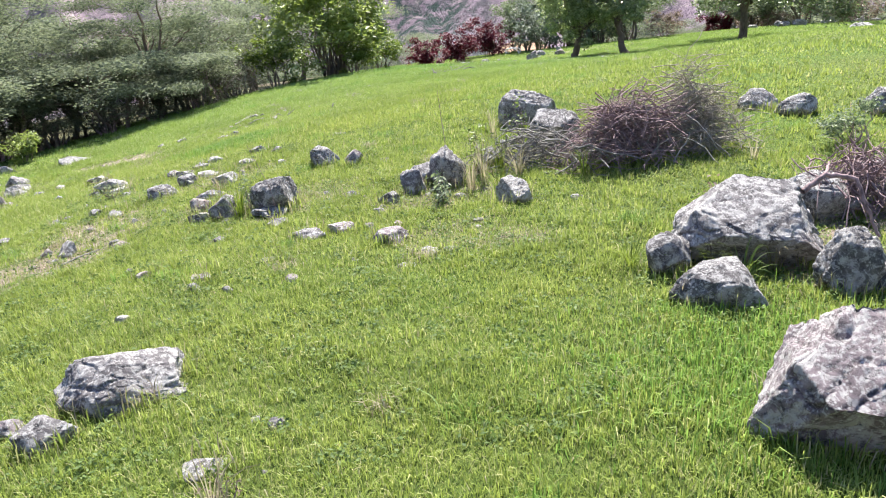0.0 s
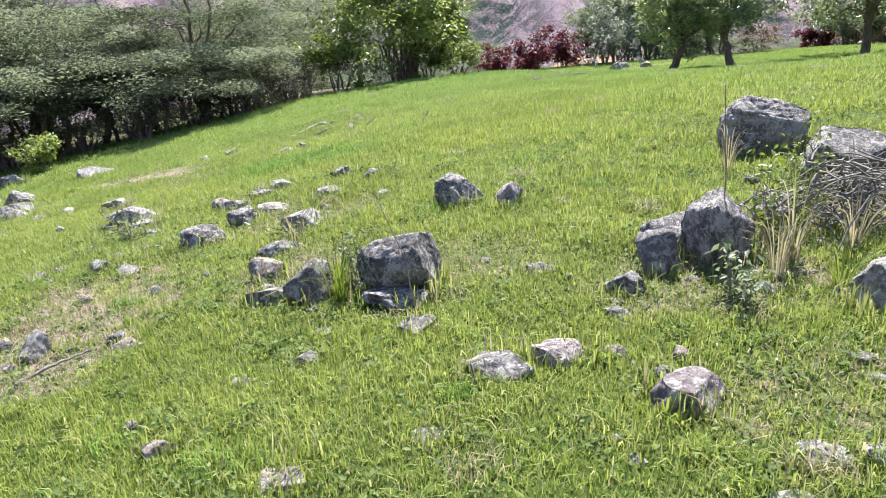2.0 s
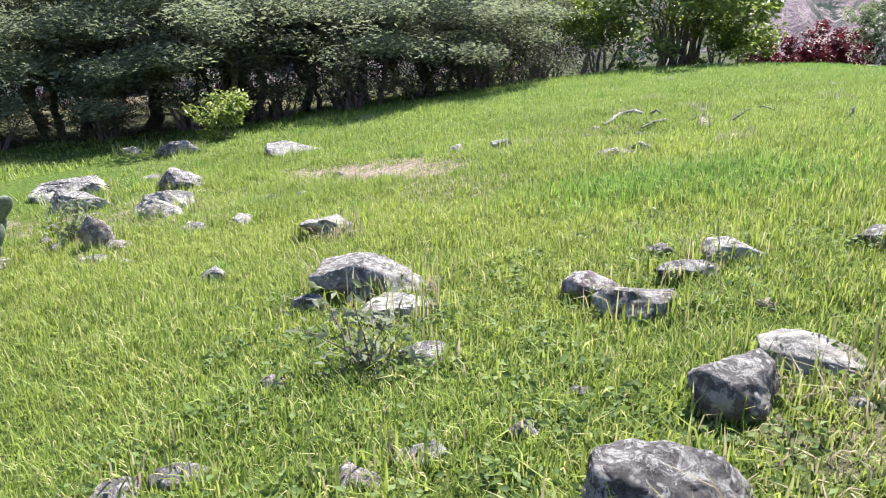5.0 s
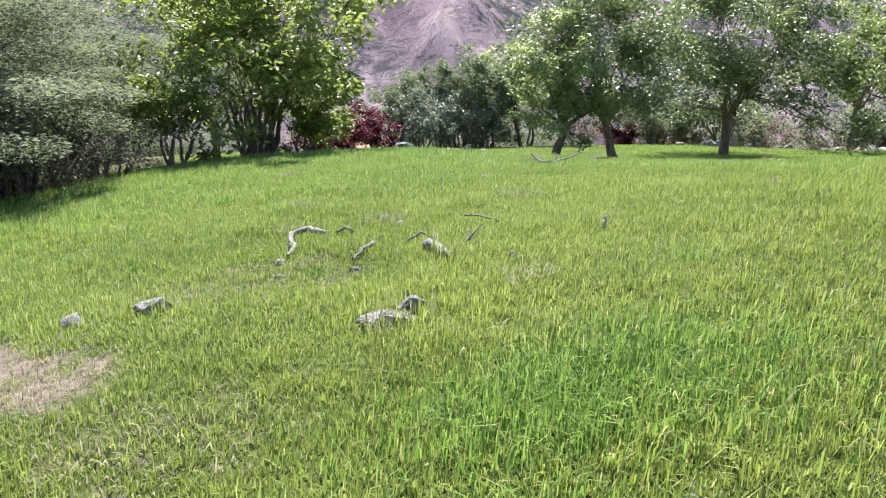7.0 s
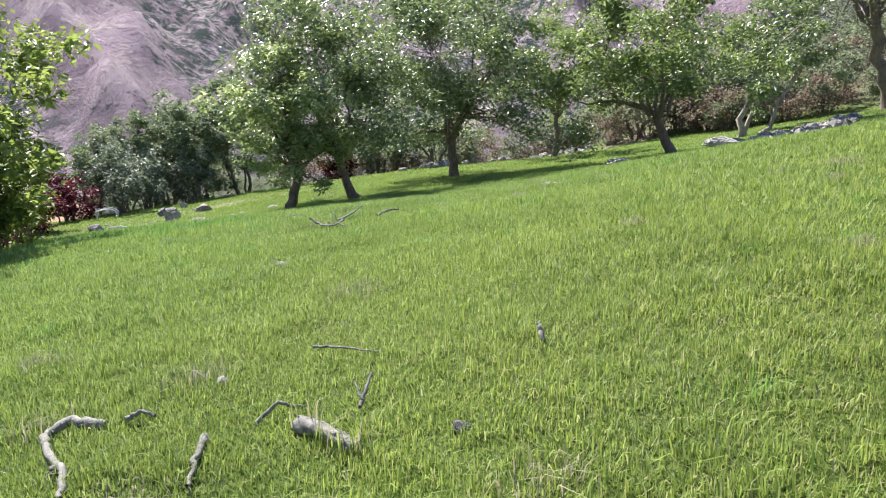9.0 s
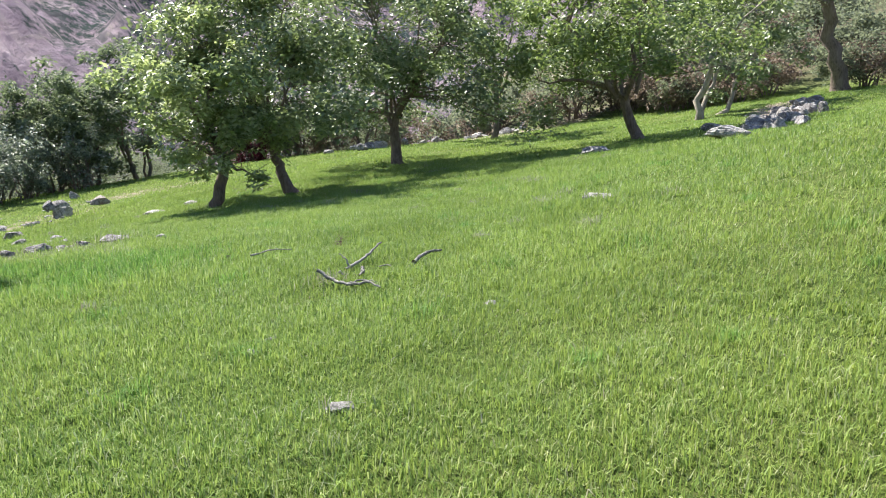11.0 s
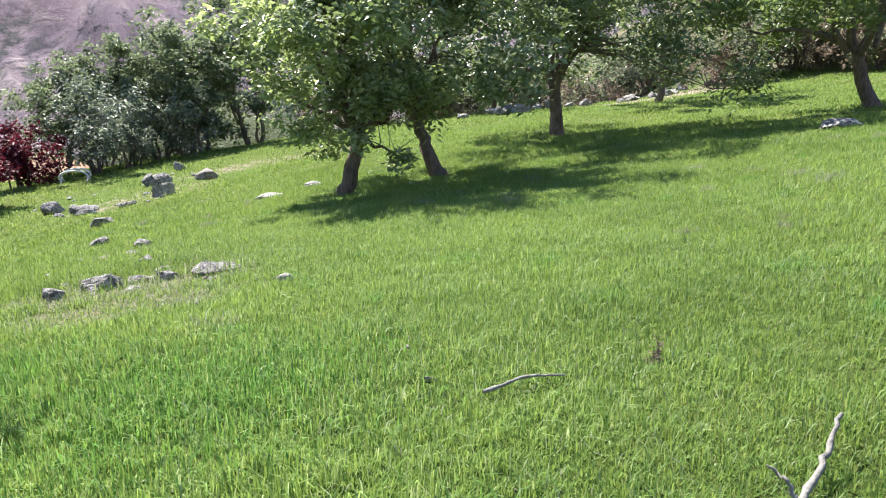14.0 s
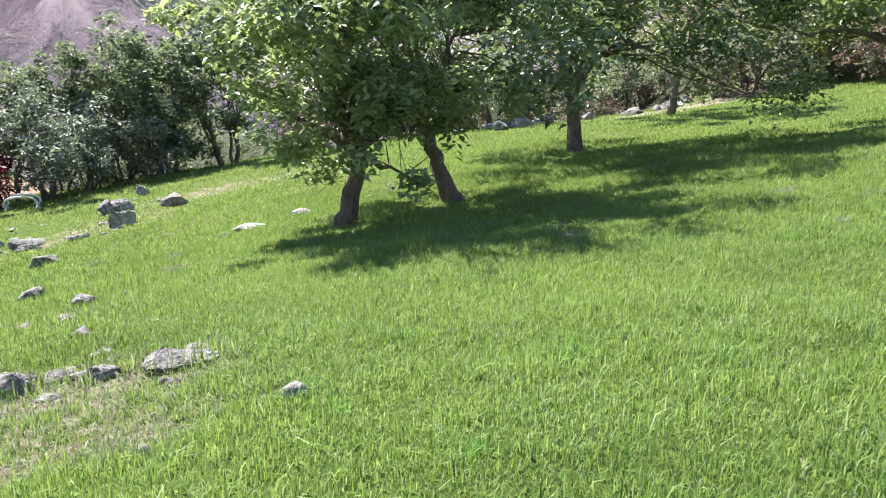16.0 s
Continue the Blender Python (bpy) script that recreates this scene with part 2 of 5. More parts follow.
HERB = leaf_material("herb_leaf", (0.05, 0.085, 0.03), (0.11, 0.165, 0.055), (0.2, 0.26, 0.1), (0.24, 0.33, 0.08), 0.36, 0.6, 0.12)
CACTUS = plain_material("cactus_skin", (0.08, 0.105, 0.075), (0.2, 0.235, 0.185), 9, 0.6, 0.3)
TILE = plain_material("clay_tile", (0.36, 0.19, 0.11), (0.55, 0.36, 0.24), 5)
PLASTER = plain_material("white_plaster", (0.66, 0.64, 0.6), (0.8, 0.78, 0.74), 2)
WHITE = plain_material("white_paint", (0.7, 0.7, 0.7), (0.82, 0.82, 0.82), 6, 0.5)
DARK = plain_material("dark_opening", (0.02, 0.02, 0.02), (0.05, 0.045, 0.04), 6)
MOUNTAIN = mountain_material()


# ---- mesh helpers ----
def link_mesh(name, verts, faces, material, parent=None, smooth=False, label=""):
    """A mesh object from arrays; faces all have the same number of corners."""
    verts, faces = np.asarray(verts, np.float32), np.asarray(faces, np.int32)
    mesh = bpy.data.meshes.new(name)
    count, corners = faces.shape
    mesh.vertices.add(len(verts))
    mesh.vertices.foreach_set("co", verts.ravel())
    mesh.loops.add(count * corners)
    mesh.loops.foreach_set("vertex_index", faces.ravel())
    mesh.polygons.add(count)
    mesh.polygons.foreach_set("loop_start", np.arange(count, dtype=np.int32) * corners)
    if smooth:
        mesh.polygons.foreach_set("use_smooth", np.ones(count, bool))
    mesh.update(calc_edges=True)
    mesh.materials.append(material)
    ob = new(name, mesh)
    if parent:
        ob.parent = parent
    if label:
        tagged(ob, label)
    return ob


def part(name, bm, material, parent, label="", smooth=False):
    mesh = bpy.data.meshes.new(name)
    bm.to_mesh(mesh)
    bm.free()
    mesh.materials.append(material)
    if smooth:
        mesh.polygons.foreach_set("use_smooth", np.ones(len(mesh.polygons), bool))
    ob = new(name, mesh)
    if parent:
        ob.parent = parent
    if label:
        tagged(ob, label)
    return ob


def empty(name, m, label, category, group=""):
    ob = new(name)
    ob.matrix_world = m
    return tagged(ob, label, category, group)


class Tubes:
    """Gathers tapered tubes along lines into one mesh."""

    def __init__(self, sides=6):
        self.verts, self.faces, self.sides, self.count = [], [], sides, 0

    def line(self, points, radii, sides=None):
        sides = sides or self.sides
        points, radii = np.asarray(points, float), np.asarray(radii, float)
        way = np.gradient(points, axis=0)
        way /= np.linalg.norm(way, axis=1, keepdims=True) + 1e-9
        helper = np.array([0.31, 0.17, 0.93]) if abs(way[0, 2]) < 0.8 else np.array([0.93, 0.31, 0.17])
        a = np.cross(way, helper)
        a /= np.linalg.norm(a, axis=1, keepdims=True) + 1e-9
        b = np.cross(way, a)
        turn = np.arange(sides) * 2 * math.pi / sides
        ring = points[:, None] + radii[:, None, None] * (np.cos(turn)[None, :, None] * a[:, None] + np.sin(turn)[None, :, None] * b[:, None])
        base, rows = self.count, len(points)
        self.verts.append(ring.reshape(-1, 3))
        i, j = np.meshgrid(np.arange(rows - 1), np.arange(sides), indexing="ij")
        k = (j + 1) % sides
        self.faces.append(np.stack([base + i * sides + j, base + i * sides + k, base + (i + 1) * sides + k, base + (i + 1) * sides + j], -1).reshape(-1, 4))
        self.count += rows * sides

    def build(self, name, material, parent=None, label=""):
        return link_mesh(name, np.concatenate(self.verts), np.concatenate(self.faces), material, parent, True, label)


def leaf_mesh(name, places, size, material, parent, r, droop=0.3, slim=0.45, vary=0.4, tilt=0.55):
    """Many folded leaves, each four corners and two faces, at the given places."""
    count = len(places)
    yaw = r.uniform(0, 2 * math.pi, count)
    tip = np.stack([np.cos(yaw), np.sin(yaw), r.normal(-droop, tilt, count)], -1)
    tip /= np.linalg.norm(tip, axis=1, keepdims=True)
    side = np.cross(tip, r.normal(0, 0.6, (count, 3)) + (0, 0, 1))
    side /= np.linalg.norm(side, axis=1, keepdims=True) + 1e-9
    fold = np.cross(side, tip)
    long = (size * r.uniform(1 - vary, 1 + vary, count))[:, None]
    a, c = places, places + tip * long
    mid = places + tip * long * 0.45
    b = mid + side * long * slim * 0.5 + fold * long * 0.1
    d = mid - side * long * slim * 0.5 + fold * long * 0.1
    verts = np.stack([a, b, c, d], 1).reshape(-1, 3)
    k = np.arange(count)[:, None] * 4
    faces = np.concatenate([k + (0, 1, 2), k + (0, 2, 3)], 1).reshape(-1, 3)
    return link_mesh(name, verts, faces, material, parent)


# ---- the lie of the land ----
KNOLLS = [(-6, 4, 0.094), (-2, 2, 0.282), (2, 5, -0.019), (-4, 9, 0.011), (0, 10, 0.395), (-5, 14, -0.047), (-1, 15, 0.3), (3, 14, 0.009), (2, 20, -0.015), (5, 25, -0.139), (-2, 22, 0.496)]
KNOLLS += [(9, 20, 0.098), (14, 27, -0.196), (6, 33, 0.062), (21, 30, -0.299), (14, 20, 0.111), (20, 22, -0.207), (10, 26, -0.094), (16, 33, -0.078), (11, 38, -0.059), (18, 40, 0.154), (25, 36, -0.074)]
KNOLLS += [(5, 40, 0.106), (0, 31, -0.166), (-4, 20, -0.028), (24, 43, -0.286), (12, 44, 0.012), (4, 35, -0.333), (8, 15, 0.413), (1, 27, 0.361), (10, 31, -0.053)]
SLOPE = [-1.27, 0.711, -0.659, -0.097, -0.103, -0.091]
BARE = [  # x, y, half length, half width, turn in degrees, how bare
    (-5.35, 14.9, 0.85, 0.5, -15, 0.9), (-4.75, 14.45, 0.45, 0.5, 10, 0.8), (1.1, 25.4, 1.0, 0.4, -15, 0.6), (-3.45, 8.35, 0.65, 0.85, 20, 0.78), (-3.75, 7.5, 0.7, 0.6, 0, 0.85),
    (1.55, 26.1, 0.9, 0.6, -30, 0.7), (-3.3, 7.3, 0.4, 0.3, 0, 0.7), (9.0, 37.5, 2.6, 0.8, -10, 0.48), (0.2, 6.2, 0.5, 0.35, 0, 0.5),
    (-1.2, 8.0, 0.7, 0.5, 20, 0.45), (22.5, 24.6, 4.0, 0.9, 18, 0.8), (-3.5, 15.5, 0.7, 0.45, -20, 0.42), (3.0, 5.6, 0.7, 0.9, 10, 0.55),
    (26.0, 36.0, 5.5, 1.2, -8, 0.7), (-7.2, 13.6, 1.3, 1.0, 20, 0.45), (-1.9, 8.3, 0.55, 0.6, 20, 0.55), (0.2, 7.4, 0.6, 0.5, 0, 0.6), (1.3, 8.3, 0.9, 0.5, 0, 0.55),
    (-2.2, 9.9, 0.6, 0.4, 10, 0.5), (2.6, 4.9, 0.5, 0.7, 0, 0.6), (0.6, 5.9, 0.4, 0.3, 0, 0.5), (-4.2, 13.4, 0.6, 0.4, 0, 0.4), (5.6, 36.2, 1.6, 0.9, 0, 0.5),
]


def lie(x, y):
    """Height of the ground."""
    x, y = np.asarray(x, float), np.asarray(y, float)
    u, v = (np.where(abs(a) < 30, a, np.sign(a) * (30 + 18 * np.tanh((abs(a) - 30) / 18))) / 10 for a in (x, y - 15))
    z = SLOPE[0] + SLOPE[1] * u + SLOPE[2] * v + SLOPE[3] * u * u + SLOPE[4] * u * v + SLOPE[5] * v * v
    for a, b, k in KNOLLS:
        z = z + k * np.exp(-((x - a) ** 2 + (y - b) ** 2) / 32)
    # the spur falls away all round
    rim = np.clip(np.hypot(x - 4, y - 18) - 28, 0, 40)
    bearing = np.degrees(np.arctan2(y - 18, x - 4))
    uphill = np.clip((48 - bearing) / 12, 0, 1) * np.clip((bearing + 60) / 20, 0, 1)
    return z + (np.sqrt(rim * rim + 4) - 2) * (0.5 * uphill - 0.3)


def bumps(x, y):
    """Small unevenness of the turf."""
    near = np.exp(-(np.maximum(0, np.hypot(x - 4, y - 18) - 30) / 15) ** 2)
    wave = np.sin(x * 2.1 + 1.3 * np.sin(y * 1.7)) * np.sin(y * 2.4 + np.sin(x * 1.3)) * 0.02
    return near * (wave + np.sin(x * 5.3 + y * 1.1) * np.sin(y * 4.7 - x) * 0.01) - 0.03 * bareness(x, y)


def bareness(x, y):
    x, y = np.asarray(x, float), np.asarray(y, float)
    worn = np.zeros_like(x)
    ragged = 0.45 * np.sin(x * 6.1 + 2.2 * np.sin(y * 4.3)) * np.sin(y * 7.3 + 1.9 * np.sin(x * 5.2)) + 0.3 * np.sin(x * 17 + 2 * np.sin(y * 11)) * np.sin(y * 15 - x * 4)
    for a, b, long, wide, turn, k in BARE:
        c, s = math.cos(radians(turn)), math.sin(radians(turn))
        u, v = ((x - a) * c + (y - b) * s) / long, ((y - b) * c - (x - a) * s) / wide
        worn = np.maximum(worn, k * np.clip(1.6 - (u * u + v * v) - ragged, 0, 1))
    return worn


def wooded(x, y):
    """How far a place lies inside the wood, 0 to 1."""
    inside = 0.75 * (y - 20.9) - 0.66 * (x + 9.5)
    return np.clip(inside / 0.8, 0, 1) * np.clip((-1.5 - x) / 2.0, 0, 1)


def height(x, y):
    return float(lie(x, y) + bumps(x, y))


def build_ground():
    def axis(low, high, step):
        core = np.arange(low, high + step / 2, step)
        out = step * np.cumsum(1.22 ** np.arange(1, 40))
        return np.concatenate([(low - out)[::-1], core, high + out])

    xs, ys = axis(-14, 30, 0.22), axis(-3, 46, 0.22)
    x, y = np.meshgrid(xs, ys, indexing="ij")
    z = lie(x, y) + bumps(x, y)
    verts = np.stack([x, y, z], -1).reshape(-1, 3)
    i, j = np.meshgrid(np.arange(len(xs) - 1), np.arange(len(ys) - 1), indexing="ij")
    n = len(ys)
    faces = np.stack([i * n + j, (i + 1) * n + j, (i + 1) * n + j + 1, i * n + j + 1], -1).reshape(-1, 4)
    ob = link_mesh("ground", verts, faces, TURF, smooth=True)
    ob.data.attributes.new("bare", "FLOAT", "POINT").data.foreach_set("value", bareness(x, y).astype(np.float32).ravel())
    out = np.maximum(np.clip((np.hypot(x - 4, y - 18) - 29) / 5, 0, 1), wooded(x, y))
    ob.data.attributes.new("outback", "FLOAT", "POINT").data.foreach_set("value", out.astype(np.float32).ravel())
    tagged(ob, "sloping green pasture with worn patches of pale soil", "ground", kind="structure")


def build_mountain():
    """The dry mountainside across the valley, all round."""
    turns, rings = 420, 90
    a, s = np.meshgrid(np.linspace(0, 2 * math.pi, turns, endpoint=False), np.linspace(0, 1, rings), indexing="ij")
    far = 95 + 620 * s**1.25
    x, y = 4 + far * np.cos(a), 20 + far * np.sin(a)
    spurs = np.zeros_like(a)
    for k, (m, w) in enumerate(((9, 1.0), (17, 0.7), (31, 0.45), (57, 0.3), (97, 0.17))):
        bend = 0.35 * np.sin(3 * s * (1 + k) + k) + 0.12 * np.sin(11 * s + 2 * k)
        spurs += w * (1 - np.abs(np.sin(a * m / 2 + k * 1.7 + bend * m / 5)) * 2)
    rise = 215 * s**1.1
    z = -24 + rise + spurs * (2 + 30 * s * (1.25 - s)) + 1.5 * np.sin(x * 0.21) * np.sin(y * 0.19)
    verts = np.stack([x, y, z], -1).reshape(-1, 3)
    i, j = np.meshgrid(np.arange(turns), np.arange(rings - 1), indexing="ij")
    k = (i + 1) % turns
    faces = np.stack([i * rings + j, k * rings + j, k * rings + j + 1, i * rings + j + 1], -1).reshape(-1, 4)
    ob = link_mesh("mountain", verts, faces, MOUNTAIN, smooth=True)
    gully = np.clip(0.55 - spurs * 0.28, 0, 1)
    ob.data.attributes.new("gully", "FLOAT", "POINT").data.foreach_set("value", gully.astype(np.float32).ravel())
    tagged(ob, "dry brown mountainside with bushy gullies, lilac haze in its colour", "mountain", kind="structure")


build_ground()
build_mountain()


# ---- grass ----
TRODDEN = [(0.3, -0.5), (-1.8, 6.0), (-4.0, 10.5), (-3.8, 13.5), (-1.8, 17.5), (0.6, 22.0), (4.0, 25.5), (9.0, 29.0)]


def off_line(x, y):
    best = np.full(len(x), 1e9)
    for (ax, ay), (bx, by) in zip(TRODDEN, TRODDEN[1:]):
        dx, dy = bx - ax, by - ay
        s = np.clip(((x - ax) * dx + (y - ay) * dy) / (dx * dx + dy * dy), 0, 1)
        best = np.minimum(best, np.hypot(x - ax - s * dx, y - ay - s * dy))
    return best


def ripple(x, y, k):
    return 0.5 + 0.25 * (np.sin(x * 1.9 * k + 2.0 * np.sin(y * 0.9 * k)) + np.sin(y * 2.3 * k + 1.7 * np.sin(x * 1.1 * k)))


def blades(name, x, y, tall, wide, material, label, three, r, lean=0.5):
    count = len(x)
    z = lie(x, y) + bumps(x, y) - 0.008
    yaw = r.uniform(0, 2 * math.pi, count)
    way = np.stack([np.cos(yaw), np.sin(yaw)], -1)
    across = np.stack([-np.sin(yaw), np.cos(yaw)], -1) * (wide / 2)[:, None]
    bow = np.abs(r.normal(0, lean, count)) * tall
    root = np.stack([x, y], -1)
    if three:
        mid, tip = root + way * (bow * 0.3)[:, None], root + way * bow[:, None]
        rows = [np.c_[root - across, z], np.c_[root + across, z], np.c_[mid - across * 0.8, z + tall * 0.62], np.c_[mid + across * 0.8, z + tall * 0.62], np.c_[tip, z + tall * np.clip(1 - 0.3 * bow / tall, 0.5, 1)]]
        verts = np.stack(rows, 1).reshape(-1, 3)
        k = np.arange(count)[:, None] * 5
        faces = np.concatenate([k + (0, 1, 3), k + (0, 3, 2), k + (2, 3, 4)], 1).reshape(-1, 3)
    else:
        verts = np.stack([np.c_[root - across, z], np.c_[root + across, z], np.c_[root + way * bow[:, None], z + tall]], 1).reshape(-1, 3)
        faces = np.arange(count * 3).reshape(-1, 3)
    return tagged(link_mesh(name, verts, faces, material), label, "grass", kind="stuff")


def scatter(count, box, r):
    return r.uniform(box[0], box[1], count), r.uniform(box[2], box[3], count)


def verge(x, y, d, far):
    """Thins the sward out towards its rim."""
    return np.clip((x + 9) / 2.5, 0, 1) * np.clip((y + 2.5) / 2.5, 0, 1) * np.clip((far - d) / 3.0, 0, 1)


def build_grass():
    r = np.random.default_rng(11)
    # tufts: each a handful of blades of one height
    cx, cy = scatter(162000, (-9, 16, -2.5, 36), r)
    d = off_line(cx, cy)
    clump = ripple(cx, cy, 1.0) * 0.5 + ripple(cx + 7, cy - 3, 3.3) * 0.5
    keep = (r.random(len(cx)) < np.clip(3.0 / np.maximum(d, 1.0), 0, 1) ** 1.5 * (0.72 + 0.5 * clump) * (1 - bareness(cx, cy) * 1.05) * verge(cx, cy, d, 10)) & (d < 10)
    cx, cy, clump, d = cx[keep], cy[keep], clump[keep], d[keep]
    many = r.integers(10, 24, len(cx))
    who = np.repeat(np.arange(len(cx)), many)
    x, y = cx[who] + r.normal(0, 0.034, len(who)), cy[who] + r.normal(0, 0.034, len(who))
    lush = np.exp(-(((cx + 2.4) ** 2 + (cy - 13.0) ** 2) / 1.2)) + np.exp(-(((cx - 0.6) ** 2 + (cy - 23.0) ** 2) / 2.0))
    tuft = ((0.042 + 0.036 * clump) * r.uniform(0.45, 1.5, len(cx)) + 0.03 * lush)[who] * r.uniform(0.55, 1.2, len(who))
    dd = d[who]
    wide = r.uniform(0.0032, 0.0068, len(who)) * (1 + np.maximum(0, dd - 2.0) * 0.2)
    close = dd < 3.2
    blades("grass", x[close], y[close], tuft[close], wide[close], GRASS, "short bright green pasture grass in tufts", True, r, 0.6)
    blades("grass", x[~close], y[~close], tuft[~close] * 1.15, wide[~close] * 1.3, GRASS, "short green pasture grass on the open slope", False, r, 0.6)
    # a thin even sward between the tufts
    tx, ty = scatter(1840000, (-9, 16, -2.5, 36), r)
    d = off_line(tx, ty)
    clump = ripple(tx, ty, 1.0) * 0.5 + ripple(tx + 7, ty - 3, 3.3) * 0.5
    keep = (r.random(len(tx)) < np.clip(2.6 / np.maximum(d, 1.0), 0, 1) ** 1.7 * (0.85 + 0.3 * clump) * (1 - bareness(tx, ty) * 1.0) * verge(tx, ty, d, 8)) & (d < 8)
    x, y, d, clump = tx[keep], ty[keep], d[keep], clump[keep]
    tall = (0.028 + 0.022 * clump) * r.uniform(0.5, 1.5, len(x)) * (1 + 0.03 * d)
    blades("grass", x, y, tall, r.uniform(0.0045, 0.0095, len(x)) * (1 + np.maximum(0, d - 2.0) * 0.25), GRASS, "thin green sward between the tufts", False, r, 0.7)
    # close ground cover along the walk
    tx, ty = scatter(3000000, (-8, 10, -1, 30), r)
    keep = (r.random(len(tx)) < 1 - bareness(tx, ty)) & (np.abs(tx - np.interp(ty, [a[1] for a in TRODDEN], [a[0] for a in TRODDEN])) < 4.5)
    tx, ty = tx[keep], ty[keep]
    d = off_line(tx, ty)
    keep = r.random(len(tx)) < np.clip(1.9 / np.maximum(d, 1.0), 0, 1) ** 2 * 0.9
    x, y = tx[keep], ty[keep]
    blades("grass", x, y, r.uniform(0.018, 0.05, len(x)), r.uniform(0.0035, 0.0075, len(x)), GRASS, "close short grass along the slope", False, r, 0.9)
    fx, fy = scatter(640000, (-16, 34, -1, 48), r)
    d = off_line(fx, fy)
    keep = (d > 6.5) & (wooded(fx, fy) < 0.5) & (bareness(fx, fy) < r.random(len(fx))) & (np.hypot(fx - 4, fy - 18) < 29.5 + 1.5 * np.sin(fx * 1.3) * np.sin(fy * 1.7))
    x, y, d = fx[keep], fy[keep], d[keep]
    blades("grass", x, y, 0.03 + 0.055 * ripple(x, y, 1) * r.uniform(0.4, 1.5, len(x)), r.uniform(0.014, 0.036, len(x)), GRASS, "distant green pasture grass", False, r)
    sx, sy = scatter(700000, (-7, 12, 0.5, 31), r)
    d = off_line(sx, sy)
    keep = r.random(len(sx)) < np.clip(2.5 / np.maximum(d, 1), 0, 1) ** 2 * (0.05 * ripple(sx + 3, sy, 0.8) + 2.2 * np.clip(bareness(sx, sy), 0, 0.75) * (bareness(sx, sy) < 0.9))
    x, y = sx[keep], sy[keep]
    blades("dry_grass", x, y, r.uniform(0.02, 0.06, len(x)), r.uniform(0.004, 0.008, len(x)), STRAW, "dry straw-coloured grass on worn ground", True, r, 0.9)

    # tussocks that stand out of the sward, some green, some half dry
    for material, label, many, name in ((GRASS, "scattered tussocks of longer green grass", 420, "grass"), (LUSH, "scattered dark green tussocks", 170, "grass"), (STRAW, "scattered half-dry tussocks", 110, "dry_grass")):
        cx, cy = scatter(many * 12, (-8, 14, -1, 34), r)
        near = off_line(cx, cy) < 6.5
        cx, cy = cx[near][:many], cy[near][:many]
        who = np.repeat(np.arange(len(cx)), 90)
        size = r.uniform(0.03, 0.1, len(cx))[who]
        x, y = cx[who] + r.normal(0, 1, len(who)) * size, cy[who] + r.normal(0, 1, len(who)) * size
        blades(name, x, y, (0.05 + 0.6 * size) * r.uniform(0.5, 1.3, len(who)), r.uniform(0.0035, 0.0065, len(who)), material, label, True, r, 0.75)
    # small-leaved herbs flat in the grass
    cx, cy = scatter(1500, (-4.5, 3.5, 3, 11.5), r)
    who = np.repeat(np.arange(len(cx)), r.integers(10, 34, len(cx)))
    spread = r.uniform(0.03, 0.09, len(cx))[who]
    x, y = cx[who] + r.normal(0, 1, len(who)) * spread, cy[who] + r.normal(0, 1, len(who)) * spread
    herbs = leaf_mesh("low_herbs", np.stack([x, y, lie(x, y) + bumps(x, y) + r.uniform(0.012, 0.05, len(x))], -1), 0.026, HERB, None, r, 0.1, 0.6, 0.4, 0.3)
    tagged(herbs, "small-leaved green herbs growing through the grass", "herbs", kind="stuff")

    # deep green patches where the ground is wetter
    spots = [(-2.65, 12.85, 0.42, 0.26, 6000), (0.6, 23.0, 0.5, 0.4, 5000), (1.6, 3.4, 0.5, 0.4, 5000), (-0.2, 24.2, 0.4, 0.4, 4000)]
    x = np.concatenate([a + r.normal(0, u, many) for a, b, u, v, many in spots])
    y = np.concatenate([b + r.normal(0, v, many) for a, b, u, v, many in spots])
    blades("grass", x, y, r.uniform(0.05, 0.13, len(x)), r.uniform(0.004, 0.008, len(x)), LUSH, "patches of longer deep green grass", True, r, 0.55)


build_grass()


# ---- rocks ----
ROCK_LABELS = {
    "grey": "grey boulder crusted with pale lichen, half sunk in grass",
    "dark": "dark grey angular boulder with a shaded face",
    "pale": "pale weathered field stone lying in the grass",
    "rust": "brownish field stone with rusty stains",
    "lilac": "big mauve-grey boulder with white lichen and an orange stain",
}
rock_feet = []


